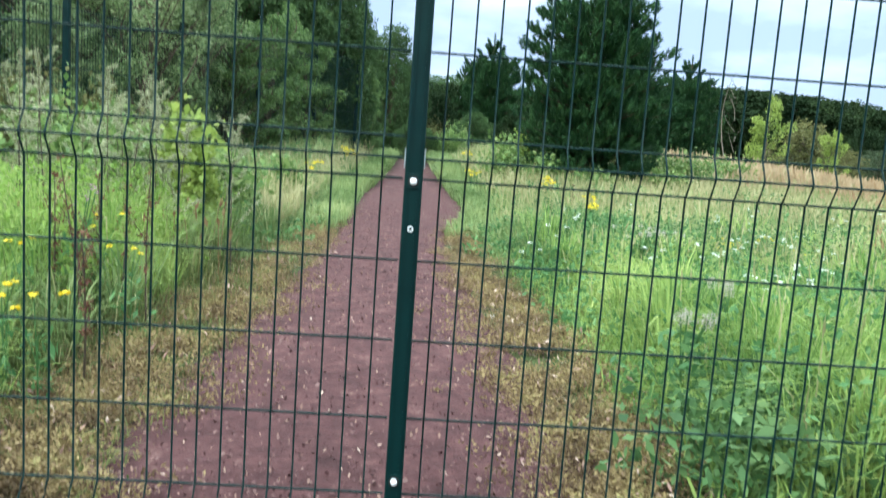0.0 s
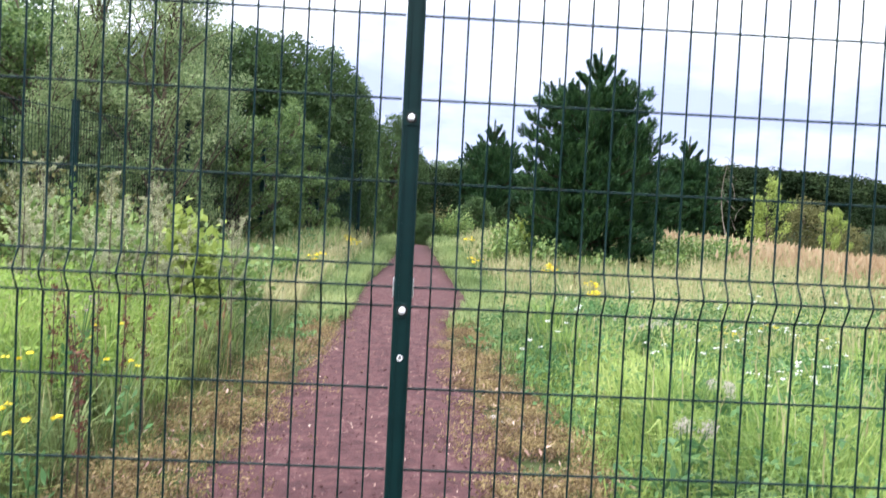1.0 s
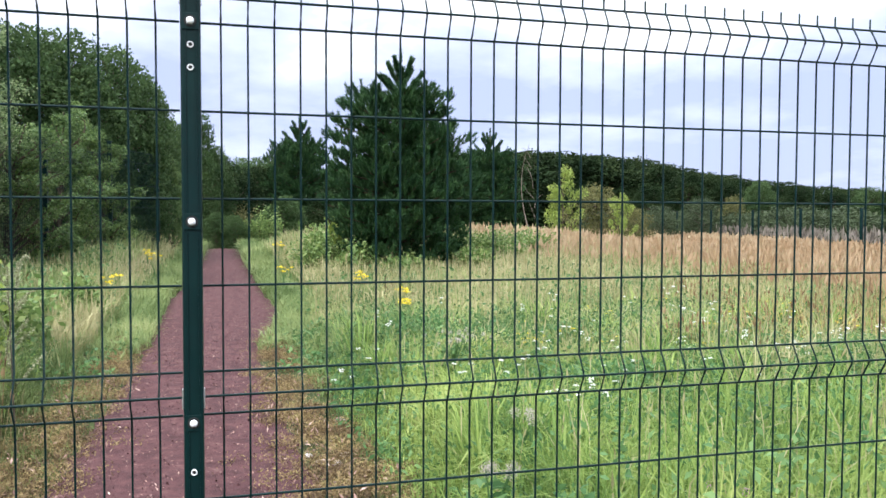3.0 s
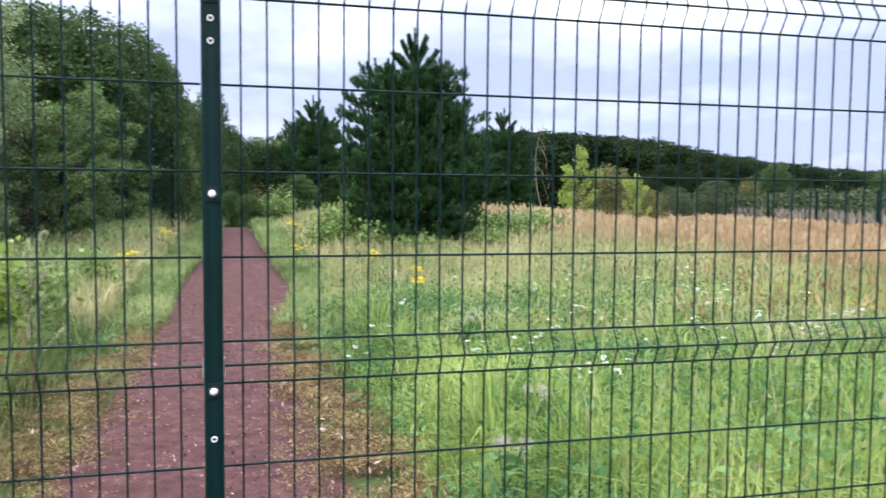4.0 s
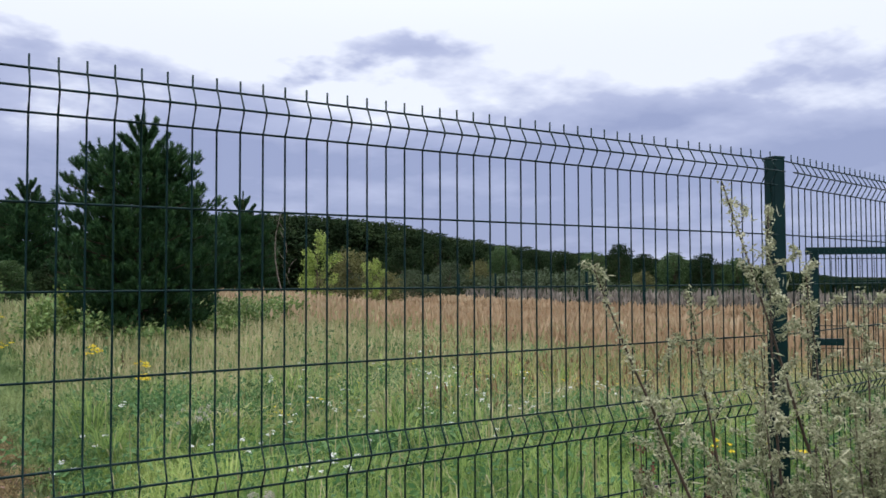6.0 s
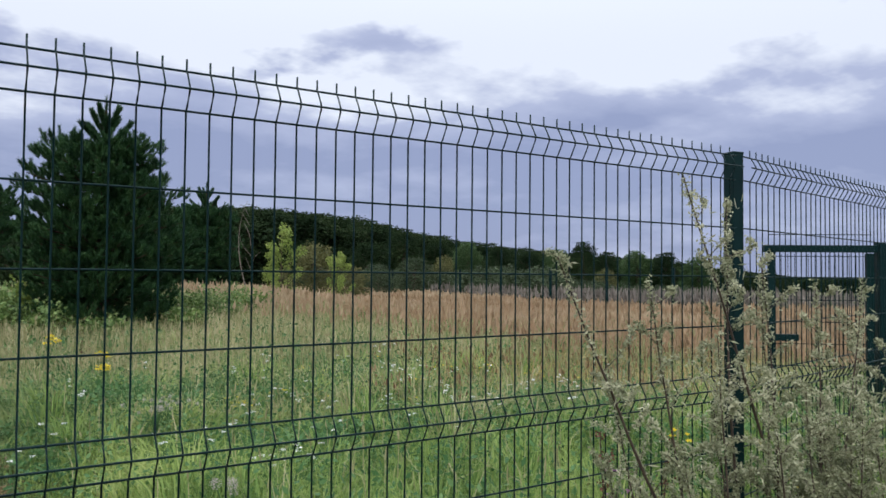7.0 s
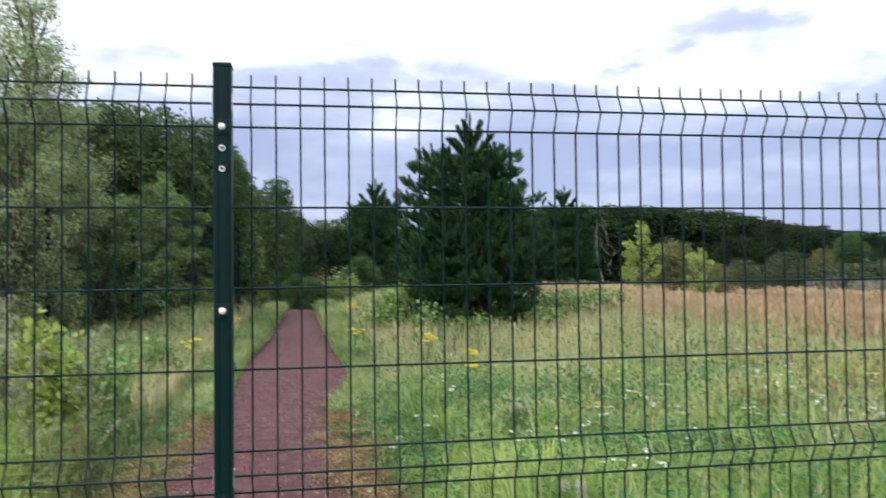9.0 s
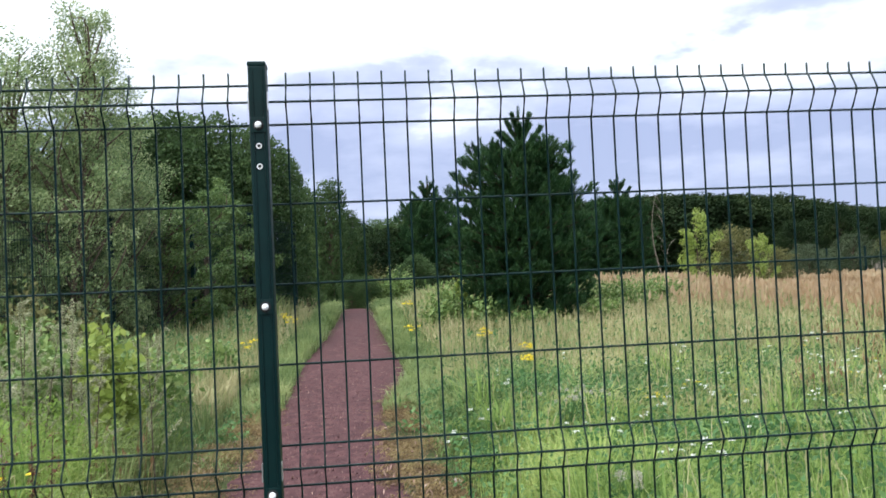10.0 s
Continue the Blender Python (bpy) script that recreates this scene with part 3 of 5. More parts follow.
def slat_fence_panel(at, turn, w, h):
    p = thing("security_fence_panel", at, turn, label="dark steel close-mesh fence panel before the trees", category="fence panel", group="left boundary fence")
    v, f = tube_arrays([(0, 0, 0.1), (0, 0, h)], [0.004] * 2, 4)
    slat = mesh_of("vertical_wire", v, f, GREEN)
    for k in range(1, int(w / 0.055)):
        part("vertical_wire", slat, p, m=pose(k * 0.055, 0, 0))
    v, f = tube_arrays([(0, 0, 0), (w, 0, 0)], [0.006] * 2, 4)
    rail = mesh_of("rail", v, f, GREEN)
    for z in (0.15, 0.65, 1.15, 1.65, 2.15, h - 0.03):
        part("rail", rail, p, m=pose(0, 0.008, z))
    return p


bm = bmesh.new()
box(bm, (0, 0, 1.25), (0.08, 0.08, 2.5), 0.008)
dark_post_me = bm_mesh("post_shaft", bm, GREEN)
F0, F1 = Vector((-5.95, 3.80)), Vector((-1.43, 18.4))
step = (F1 - F0).normalized() * 2.55
for k in range(7):
    q = F0 + step * k
    z = float(ground_z(q.x, q.y)) - 0.1
    p = thing("boundary_post", (q.x, q.y, z), 0, label="dark steel post of the close-mesh fence", category="fence post", group="left boundary posts")
    part("post_shaft", dark_post_me, p)
    part("post_cap", far_cap_me, p, m=pose(0, 0, 2.5))
    if k < 6:
        slat_fence_panel((q.x, q.y, z), facing(q, q + step), 2.55, 2.42)


# ---- trees ----
def limb_points(a, b, sag, n=5):
    t = np.linspace(0, 1, n)[:, None]
    mid = np.array([rng.normal(0, sag), rng.normal(0, sag), abs(rng.normal(0, sag))])
    return np.asarray(a) * (1 - t) + np.asarray(b) * t + mid * (4 * t * (1 - t))


def broad_tree(h, spread, clumps, leaves, leaf, clump_r, low=0.25, thin=False, slim=0.55):
    """Meshes of a leafy tree: wood (trunk and limbs) and crown (leaves in clumps along the limbs)."""
    top = np.array([rng.normal(0, 0.06 * h), rng.normal(0, 0.06 * h), h * 0.93])
    trunk = limb_points((0, 0, -0.3), top, 0.04 * h, 8)
    wood = [tube_arrays(trunk, np.linspace(0.035 * h * (0.26 if thin else 0.6), 0.002 * h, 8), 7)]
    cents = []
    for k in range(clumps):
        u = low + (1 - low) * ((k + rng.uniform(0, 1)) / clumps) ** 0.8
        r = spread * (np.sin(np.pi * min(1, 0.16 + 0.80 * (u - low) / (1 - low))) ** 0.7) * rng.uniform(0.45, 1.0)
        a = k * 2.4 + rng.normal(0, 0.5)
        c = trunk[0] * (1 - u) + trunk[-1] * u + np.array([np.cos(a) * r, np.sin(a) * r, rng.normal(0, 0.04 * h)])
        s = max(0.08, u - 0.18 - 0.25 * r / spread * 0.5)
        start = np.array([np.interp(s, np.linspace(0, 1, 8), trunk[:, i]) for i in range(3)])
        wood.append(tube_arrays(limb_points(start, c, 0.03 * h), np.linspace((0.0035 if thin else 0.008) * h, 0.0012 * h, 5), 4))
        along = np.array([0.45, 0.7, 0.88, 1.0, 1.0])[:, None]
        cents.extend(start * (1 - along) + c * along)
    cents = np.array(cents)
    pick = rng.integers(0, len(cents), leaves)
    off = unit(rng.normal(size=(leaves, 3))) * (rng.uniform(0.15, 1, leaves) ** 0.45)[:, None]
    rad = (clump_r * rng.uniform(0.6, 1.25, len(cents)))[pick][:, None]
    at = cents[pick] + off * rad * np.array([1, 1, 0.72])
    at[:, 2] = np.maximum(at[:, 2], 0.05)
    return smooth(mesh_of("trunk", *joined(wood), BARK)), leaf_arrays(at, leaf, off, 0.5, slim)


def dome_tree(h, r, clumps, leaves, leaf, base=0.06, flare=0.72, slim=0.7):
    """Meshes of a full, rounded tree: limbs out to leaf clumps that cover a dome, and leaves round each clump."""
    trunk = limb_points((0, 0, -0.3), (rng.normal(0, 0.02 * h), rng.normal(0, 0.02 * h), h * 0.88), 0.02 * h, 8)
    wood = [tube_arrays(trunk, np.linspace(0.020 * h, 0.004 * h, 8), 7)]
    cents, rads = [], []
    for k in range(clumps):
        u = (k + 0.5) / clumps
        z = base + (0.97 - base) * u
        edge = (1 - max(0.0, (z - 0.42) / 0.58) ** 2.6) ** 0.5 if z > 0.42 else flare + (1 - flare) * z / 0.42
        a = 2.39996 * k + rng.normal(0, 0.2)
        cr = r * rng.uniform(0.20, 0.34)
        rr = max(0.0, r * edge * rng.uniform(0.86, 1.04) - cr * 0.8)
        if k % 5 == 0:
            rr *= 0.5
        c = np.array([np.cos(a) * rr, np.sin(a) * rr, z * h - cr * 0.6 * u])
        wood.append(tube_arrays(limb_points((0, 0, max(0.05, z * 0.75 - 0.06) * h), c, 0.02 * h), np.linspace(0.006 * h, 0.0015 * h, 5), 4))
        cents.append(c)
        rads.append(cr)
    cents, rads = np.array(cents), np.array(rads)
    pick = rng.choice(len(cents), leaves, p=rads ** 2 / np.sum(rads ** 2))
    off = unit(rng.normal(size=(leaves, 3)) + np.array([0, 0, 0.25]))
    lump = 1 + 0.22 * np.sin(5 * off[:, 0] + pick) * np.sin(5 * off[:, 1] + 2 * pick) + 0.15 * np.sin(9 * off[:, 2] + pick)
    at = cents[pick] + off * (rads[pick] * lump * rng.uniform(0.55, 1.12, leaves) ** 0.6)[:, None]
    at[:, 2] = np.maximum(at[:, 2], 0.05)
    return smooth(mesh_of("trunk", *joined(wood), BARK)), leaf_arrays(at, leaf, off, 0.35, slim)


def dome_kind(leaf_mat, *a, **k):
    wood, (v, f) = dome_tree(*a, **k)
    return wood, mesh_of("crown", v, f, leaf_mat)


def plant_tree(name, meshes, leaf_mat, at, turn, scale, label, category="tree", group=""):
    wood, crown = meshes
    t = thing(name, at, turn, label=label, category=category, group=group)
    t.matrix_basis = t.matrix_basis @ Matrix.Diagonal((*((scale,) * 3 if not isinstance(scale, tuple) else scale), 1))
    part("trunk", wood, t)
    part("crown", crown, t)
    return t


def tree_kind(leaf_mat, *a, **k):
    wood, (v, f) = broad_tree(*a, **k)
    return wood, mesh_of("crown", v, f, leaf_mat)


def on_ground(x, y, sink=0.0):
    return (x, y, float(ground_z(x, y)) - sink)


def polar(az, d):
    return 0.15 + d * math.sin(radians(az)), -2 + d * math.cos(radians(az))


# the wood on the near side of the path
OAKS = [tree_kind(LEAF_TREE, 6.0, 2.2, 40, 20000, 0.085, 0.36, 0.08, slim=0.7) for _ in range(3)]
DARKS = [dome_kind(LEAF_DARK, 6.0, 1.9, 60, 26000, 0.095, slim=0.8) for _ in range(3)]
WILLOWS = [tree_kind(LEAF_BIRCH, 6.0, 1.30, 64, 26000, 0.052, 0.30, 0.12, True, slim=0.5) for _ in range(2)]
WOOD_LEFT = [
    # azimuth, distance, height, breadth, kind
    (-19.6, 13.2, 6.0, 0.95, WILLOWS, 0), (-17.2, 14.0, 5.0, 1.0, WILLOWS, 1), (-22.6, 13.8, 5.4, 1.1, WILLOWS, 1), (-26.0, 15.0, 4.9, 1.1, OAKS, 0), (-30.0, 14.0, 4.9, 1.1, OAKS, 1), (-14.6, 15.2, 4.0, 1.1, WILLOWS, 0),
    (-7.1, 21.0, 5.0, 0.84, DARKS, 1), (-10.2, 20.0, 5.1, 0.95, DARKS, 0), (-12.9, 19.2, 4.95, 0.95, DARKS, 2), (-15.8, 20.0, 5.1, 1.0, DARKS, 0), (-20.0, 18.0, 4.9, 1.1, OAKS, 1), (-8.6, 19.6, 4.1, 0.8, DARKS, 2),
    (-25.0, 18.0, 5.0, 1.1, DARKS, 0), (-1.9, 28.0, 4.75, 0.62, DARKS, 1), (-3.7, 28.6, 4.6, 0.60, DARKS, 0), (-34.0, 15.0, 5.0, 1.1, OAKS, 2), (-0.6, 29.0, 3.8, 0.60, DARKS, 2),
    (-5.3, 22.0, 4.5, 0.64, DARKS, 2), (-10.8, 17.0, 3.3, 1.0, OAKS, 1), (-8.0, 18.2, 3.2, 0.95, OAKS, 0), (-24.5, 13.0, 3.2, 1.2, WILLOWS, 1), (-13.2, 15.4, 2.9, 1.1, OAKS, 1),
    (-3.6, 22.6, 2.7, 0.62, OAKS, 2), (-21.0, 16.0, 3.6, 1.2, DARKS, 1), (-17.2, 16.5, 3.4, 1.1, DARKS, 0),
]
for az, d, h, wide, kind, k in WOOD_LEFT:
    x, y = polar(az, d)
    s = h / 6.0
    w = s * wide
    label = {id(OAKS): "bushy broadleaved tree in full green leaf", id(DARKS): "dense dark green broadleaved tree", id(WILLOWS): "slender pale-leaved willow with open twigs"}[id(kind)]
    plant_tree("broadleaf_tree" if kind is not WILLOWS else "willow_tree", kind[k], None, on_ground(x, y, 0.1), rng.uniform(0, 360), (w, w, s), label, "tree", "wood beside the path")

# dark growth where the path ends, kept dark by the near-black LEAF_FAR colour
DARKER_DOMES = [dome_kind(LEAF_FAR, 6.0, 2.1, 54, 20000, 0.115, slim=0.8) for _ in range(2)]
for az, d, h, kind in [(0.4, 31, 3.2, DARKER_DOMES[0]), (2.2, 33, 3.6, DARKER_DOMES[1]), (3.4, 38, 4.4, DARKS[1]), (1.6, 40, 4.5, DARKS[0]), (-0.6, 36, 4.2, DARKER_DOMES[0]), (7.4, 36, 3.6, DARKER_DOMES[0]), (7.6, 30, 2.6, DARKER_DOMES[1]), (4.0, 27.5, 1.9, DARKS[2]), (2.6, 27, 1.3, DARKS[1]), (0.6, 26, 1.2, DARKS[0]), (-0.6, 26.5, 1.3, DARKS[2])]:
    x, y = polar(az, d)
    s = h / 6.0
    plant_tree("bushy_tree", kind, None, on_ground(x, y, 0.1), rng.uniform(0, 360), (s * 1.25, s * 1.25, s), "dark leafy tree closing the end of the path", "tree", "trees where the path ends")


def pine_meshes(h, girth, shoots, needles, wide):
    """A bushy pine: tiers of branch clumps, each a bunch of upturned needle shoots, and a spire of fingers."""
    prof_u = [0, 0.08, 0.2, 0.35, 0.52, 0.66, 0.76, 0.82, 0.90, 1.0]
    prof_r = [0.80, 0.94, 1.03, 1.04, 0.96, 0.84, 0.66, 0.34, 0.20, 0.03]
    trunk = limb_points((0, 0, -0.3), (0.02 * h, 0, h * 0.95), 0.01 * h, 9)
    wood = [tube_arrays(trunk, np.linspace(0.026 * h, 0.005 * h, 9), 8)]
    at, way, ln = [], [], []

    def clump(c, out, count, spread, rise, length):
        """A hand of bottle-brush shoots fanning out and up from one place."""
        off = rng.normal(0, spread, (count, 3)) * np.array([1, 1, 0.6])
        w = unit(out * 0.55 + rng.normal(0, 0.26, (count, 3)) + np.array([0, 0, rise]))
        at.append(c + off)
        way.append(w)
        ln.append(length * rng.uniform(0.75, 1.25, count))

    for tier in range(12):
        u = 0.02 + 0.73 * tier / 11
        r = girth * np.interp(u, prof_u, prof_r)
        n = int(6 + 4.4 * r)
        for b in range(n):
            a = 2 * np.pi * (b + 0.5 * (tier % 2) + rng.normal(0, 0.16)) / n
            out = np.array([np.cos(a), np.sin(a), 0])
            across = np.array([-np.sin(a), np.cos(a), 0])
            rr = r * rng.uniform(0.74, 1.05) - 0.12
            root = np.array([0.02 * h * u, 0, (u - 0.02) * h + rng.normal(0, 0.05)])
            t = np.linspace(0, 1, 6)[:, None]
            arm = root + out * rr * t + np.array([0, 0, 1.0]) * (rr * (0.02 + 0.22 * u) * t + 0.10 * t ** 3)
            wood.append(tube_arrays(arm, np.linspace(0.020, 0.007, 6), 5))
            # shoots stand in pairs along the arm, turned up, with a hand of them at its end
            for s in np.linspace(0.34, 1.0, shoots):
                c = np.array([np.interp(s, t[:, 0], arm[:, i]) for i in range(3)])
                for side in (-1, 0, 1) if s < 0.97 else (-1, -0.5, 0, 0.5, 1):
                    fan = (0.34 if s < 0.97 else 0.12) * rr * (1.15 - s) + 0.07
                    clump(c + across * side * fan * rng.uniform(0.5, 1.1), out + across * side * 0.5, 1, 0.05, 0.70 + 0.5 * u, 0.20)
            clump(root + out * rr * 0.35, out, 4, 0.16, 0.5, 0.30)
            clump(root + out * rr * 0.72, out, 4, 0.12, 0.8, 0.22)
    # the spire: a leader and a fan of thick upright fingers round it
    for k in range(13):
        u = 0.73 + 0.15 * (k / 13)
        a = 2.4 * k
        tilt = radians(58 - 30 * k / 13 + rng.uniform(-6, 6))
        w = np.array([np.cos(a) * math.sin(tilt), np.sin(a) * math.sin(tilt), math.cos(tilt)])
        c = np.array([0.02 * h, 0, u * h])
        long = rng.uniform(0.56, 0.72) * (1 - 0.42 * k / 13)
        wood.append(tube_arrays(limb_points(c, c + w * long, 0.02), np.linspace(0.014, 0.006, 5), 5))
        for s in (0.2, 0.36, 0.52, 0.68, 0.84, 0.98):
            for _ in range(3):
                at.append((c + w * long * s)[None])
                way.append(unit(w + rng.normal(0, 0.16, 3) + np.array([0, 0, 0.22 + 0.3 * s]))[None])
                ln.append(np.array([0.17]))
    for s in (0.84, 0.88, 0.92, 0.95):
        at.append(np.array([[0.02 * h, 0, s * h]]))
        way.append(np.array([[0, 0, 1.0]]))
        ln.append(np.array([0.26]))
    at, way, ln = np.concatenate(at), np.concatenate(way), np.concatenate(ln)
    k = np.repeat(np.arange(len(at)), needles)
    m = len(k)
    nd = unit(unit(rng.normal(size=(m, 3))) * 0.7 + way[k] * 0.9)
    base = at[k] + way[k] * (rng.uniform(0, 1, m) * ln[k])[:, None]
    nl = (0.078 * rng.uniform(0.7, 1.2, m))[:, None]
    side = unit(np.cross(nd, rng.normal(size=(m, 3)))) * wide
    v = np.stack([base - side, base + side, base + nd * nl], 1).reshape(-1, 3)
    return smooth(mesh_of("trunk", *joined(wood), PINE_BARK)), mesh_of("needles", v, np.arange(3 * m).reshape(-1, 3), NEEDLE)


PINE = pine_meshes(4.3, 1.52, 7, 110, 0.0064)
PINE_FAR = pine_meshes(4.3, 1.42, 6, 56, 0.012)


def pine_tree(at, turn, s, label, made=None):
    made = made or PINE_FAR
    t = thing("pine_tree", at, turn, label=label, category="pine tree", group="pines beyond the meadow")
    t.matrix_basis = t.matrix_basis @ Matrix.Diagonal((*s, 1))
    part("trunk", made[0], t)
    part("needles", made[1], t)
    return t


pine_tree((3.38, 13.6, 0.38), 20, (1, 1, 1), "bushy dark green pine with upright candle shoots", PINE)
pine_tree(on_ground(3.1, 30.4), 130, (1.12, 1.12, 1.24), "dark narrow pine farther off beside the path end")
pine_tree(on_ground(11.6, 32.2), 250, (1.15, 1.15, 1.20), "dark green pine standing behind the larger pine")
pine_tree(on_ground(9.6, 31.0), 70, (1.3, 1.3, 0.86), "dark green pine standing behind the larger pine")
pine_tree(on_ground(6.2, 33.0), 200, (1.4, 1.4, 0.9), "dark green pine standing behind the larger pine")

# pale shrubs behind the meadow
LIMES = [tree_kind(LEAF_LIME, 3.0, 0.95, 20, 4200, 0.085, 0.22, 0.06, True) for _ in range(2)]
OLIVES = [dome_kind(LEAF_OLIVE, 3.0, 1.5, 36, 8000, 0.085, slim=0.8) for _ in range(2)]
GREYS = [dome_kind(LEAF_GREY, 3.0, 1.5, 36, 8000, 0.085, slim=0.8) for _ in range(2)]
SALLOWS = [dome_kind(LEAF_GREY, 2.0, 1.5, 26, 5000, 0.11, slim=0.8) for _ in range(2)]
for az, d, h, kind, wide, label in [
    (23.9, 26, 2.95, LIMES[0], 0.85, "young lime-green tree with open foliage"), 
    (27.6, 27, 2.3, LIMES[1], 0.7, "slim pale green sapling with open foliage"), (25.8, 29, 2.5, OLIVES[0], 1.0, "rounded olive-green bush behind the meadow"),
    (28.6, 33, 1.8, OLIVES[1], 0.9, "rounded olive-green bush behind the meadow"), (30.4, 40, 2.0, GREYS[0], 1.1, "low grey-green bush behind the meadow"), (33.0, 46, 2.5, GREYS[1], 1.0, "low grey-green bush behind the meadow"),
    (35.2, 48, 2.6, OLIVES[0], 0.8, "rounded olive-green bush behind the meadow"), (46.5, 46, 1.9, OLIVES[0], 0.8, "rounded olive-green bush behind the meadow"),
]:
    x, y = polar(az, d)
    s = h / 3.0
    plant_tree("shrub", kind, None, on_ground(x, y, 0.05), rng.uniform(0, 360), (s * wide, s * wide, s), label, "shrub", "shrubs behind the meadow")
for k in range(34):
    az = 26 + 30 * (k + rng.uniform(0, 0.6)) / 34
    x, y = polar(az, float(field_edge(az)) + rng.uniform(3.5, 8))
    s = rng.uniform(0.72, 0.95) if az < 44 else rng.uniform(0.45, 0.62)
    plant_tree("sallow_bush", SALLOWS[k % 2], None, on_ground(x, y, 0.05), rng.uniform(0, 360), (s * 1.3, s * 1.3, s), "grey-green sallow bush along the field edge", "bush", "sallow thicket along the field edge")

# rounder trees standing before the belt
for az, d, h, kind, wide in [(32.2, 64, 5.0, DARKER_DOMES[0], 1.0), (34.6, 66, 4.4, DARKER_DOMES[1], 1.1), (36.8, 62, 4.1, DARKS[0], 1.1), (39.0, 60, 3.7, DARKER_DOMES[1], 1.1), (41.2, 58, 3.3, DARKER_DOMES[0], 1.2), (43.2, 56, 3.4, DARKS[1], 1.2), (45.0, 56, 3.9, DARKER_DOMES[1], 0.9), (46.6, 52, 3.1, DARKER_DOMES[0], 1.2), (48.6, 50, 3.1, DARKS[2], 1.2), (50.6, 50, 3.0, DARKER_DOMES[1], 1.2), (52.6, 48, 2.7, DARKS[0], 1.2), (54.8, 48, 2.3, DARKER_DOMES[0], 1.3), (57.2, 48, 1.9, DARKER_DOMES[1], 1.4), (59.6, 48, 1.5, DARKER_DOMES[0], 1.6), (29.6, 62, 4.0, DARKER_DOMES[1], 1.1)]:
    x, y = polar(az, d)
    s = h / 6.0
    plant_tree("broadleaf_tree", kind, None, on_ground(x, y, 0.1), rng.uniform(0, 360), (s * wide, s * wide, s), "rounded leafy tree at the far edge of the field", "tree", "trees at the far edge of the field")

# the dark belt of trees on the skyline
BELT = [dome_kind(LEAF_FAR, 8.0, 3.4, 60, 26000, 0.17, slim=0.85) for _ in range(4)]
SKYLINE_AZ = [14, 20, 22, 25, 27, 29.3, 31.4, 35, 39, 42.8, 47, 49, 52.5, 56, 59, 75]
SKYLINE_EL = [4.5, 4.7, 4.75, 4.55, 4.35, 4.0, 3.5, 2.9, 2.3, 1.9, 1.5, 1.45, 1.0, 0.5, 0.2, 0.2]
for k in range(64):
    az = 11 + 57 * (k + rng.uniform(0, 0.6)) / 64
    d = 88 + 22 * (k % 3) / 2 + rng.uniform(-5, 5)
    h = 1.5 + d * math.tan(radians(np.interp(az, SKYLINE_AZ, SKYLINE_EL))) * rng.uniform(0.95, 1.01)
    x, y = polar(az, d)
    s = h / 8.0
    w = max(s * 1.5, 0.95) * rng.uniform(0.9, 1.25)
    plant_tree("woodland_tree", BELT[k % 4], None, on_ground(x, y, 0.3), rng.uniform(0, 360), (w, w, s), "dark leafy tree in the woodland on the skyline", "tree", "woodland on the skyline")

# ---- grass, stuff ----


def scatter(n, x0, x1, y0, y1, keep=None):
    xy = np.column_stack([rng.uniform(x0, x1, n), rng.uniform(y0, y1, n)])
    return xy if keep is None else xy[keep(xy[:, 0], xy[:, 1])]


def patchy(x, y, s=1.0, k=0.0):
    return 0.5 + 0.25 * (np.sin(1.7 * s * x + 0.9 * s * y + k) + np.sin(-1.1 * s * x + 2.3 * s * y + 1.7 * k + 1)) * np.cos(0.6 * s * x - 0.4 * s * y + k)


def off_path(x, y, gap=0.0):
    l, r = path_edges(y)
    return (x < l - gap) | (x > r + gap)


def blades(name, xy, h, w, material, label, lean=0.4, droop=0.25):
    z = ground_z(xy[:, 0], xy[:, 1])
    v, f = blade_arrays(xy, z, h if np.isscalar(h) else h, w, lean, droop)
    return stuff(name, v, f, material, label, "grass")


def wedge(n, d0, d1, a0, a1, power=1.0):
    """Places over a fan seen from the viewpoint, thinning out with distance."""
    d = d0 * (d1 / d0) ** (rng.uniform(0, 1, n) ** power)
    a = np.radians(rng.uniform(a0, a1, n))
    return np.column_stack([0.1 + d * np.sin(a), -2 + d * np.cos(a)])


def height_right(x, y):
    edge = np.clip((x - 0.75) / 0.7, 0.3, 1)
    near = np.exp(-((y / 1.6) ** 2))
    return (0.27 + 0.20 * patchy(x, y, 0.8, 2) + 0.16 * near) * edge


def height_left(x, y):
    edge = np.clip((-1.0 - x) / 0.7, 0.22, 1)
    return (0.40 + 0.26 * patchy(x, y, 0.9, 5)) * edge


def tufts(q, per, spread):
    """Grass grows in tufts: several blades round each place."""
    return np.repeat(q, per, 0) + rng.normal(0, spread, (len(q) * per, 2))


def width_at(q, near=0.006, grow=0.0016):
    return near + grow * np.hypot(q[:, 0], q[:, 1] + 2)


# right-hand meadow
q = tufts(scatter(8600, 0.9, 6.2, 0.05, 5.2), 6, 0.05)
q = q[off_path(q[:, 0], q[:, 1], 0.05) & (q[:, 1] > 0.04)]
blades("meadow_grass", q, height_right(q[:, 0], q[:, 1]), 0.0085, GRASS_LUSH, "fresh green meadow grass behind the mesh fence", 0.9, 0.45)
q = tufts(wedge(12500, 6.2, 26, 2, 64), 5, 0.09)
q = q[(q[:, 0] > 0.75) & off_path(q[:, 0], q[:, 1], 0.05)]
blades("meadow_grass", q, 1.05 * height_right(q[:, 0], q[:, 1]), width_at(q), GRASS_MEADOW, "green and straw meadow grass", 0.8, 0.4)
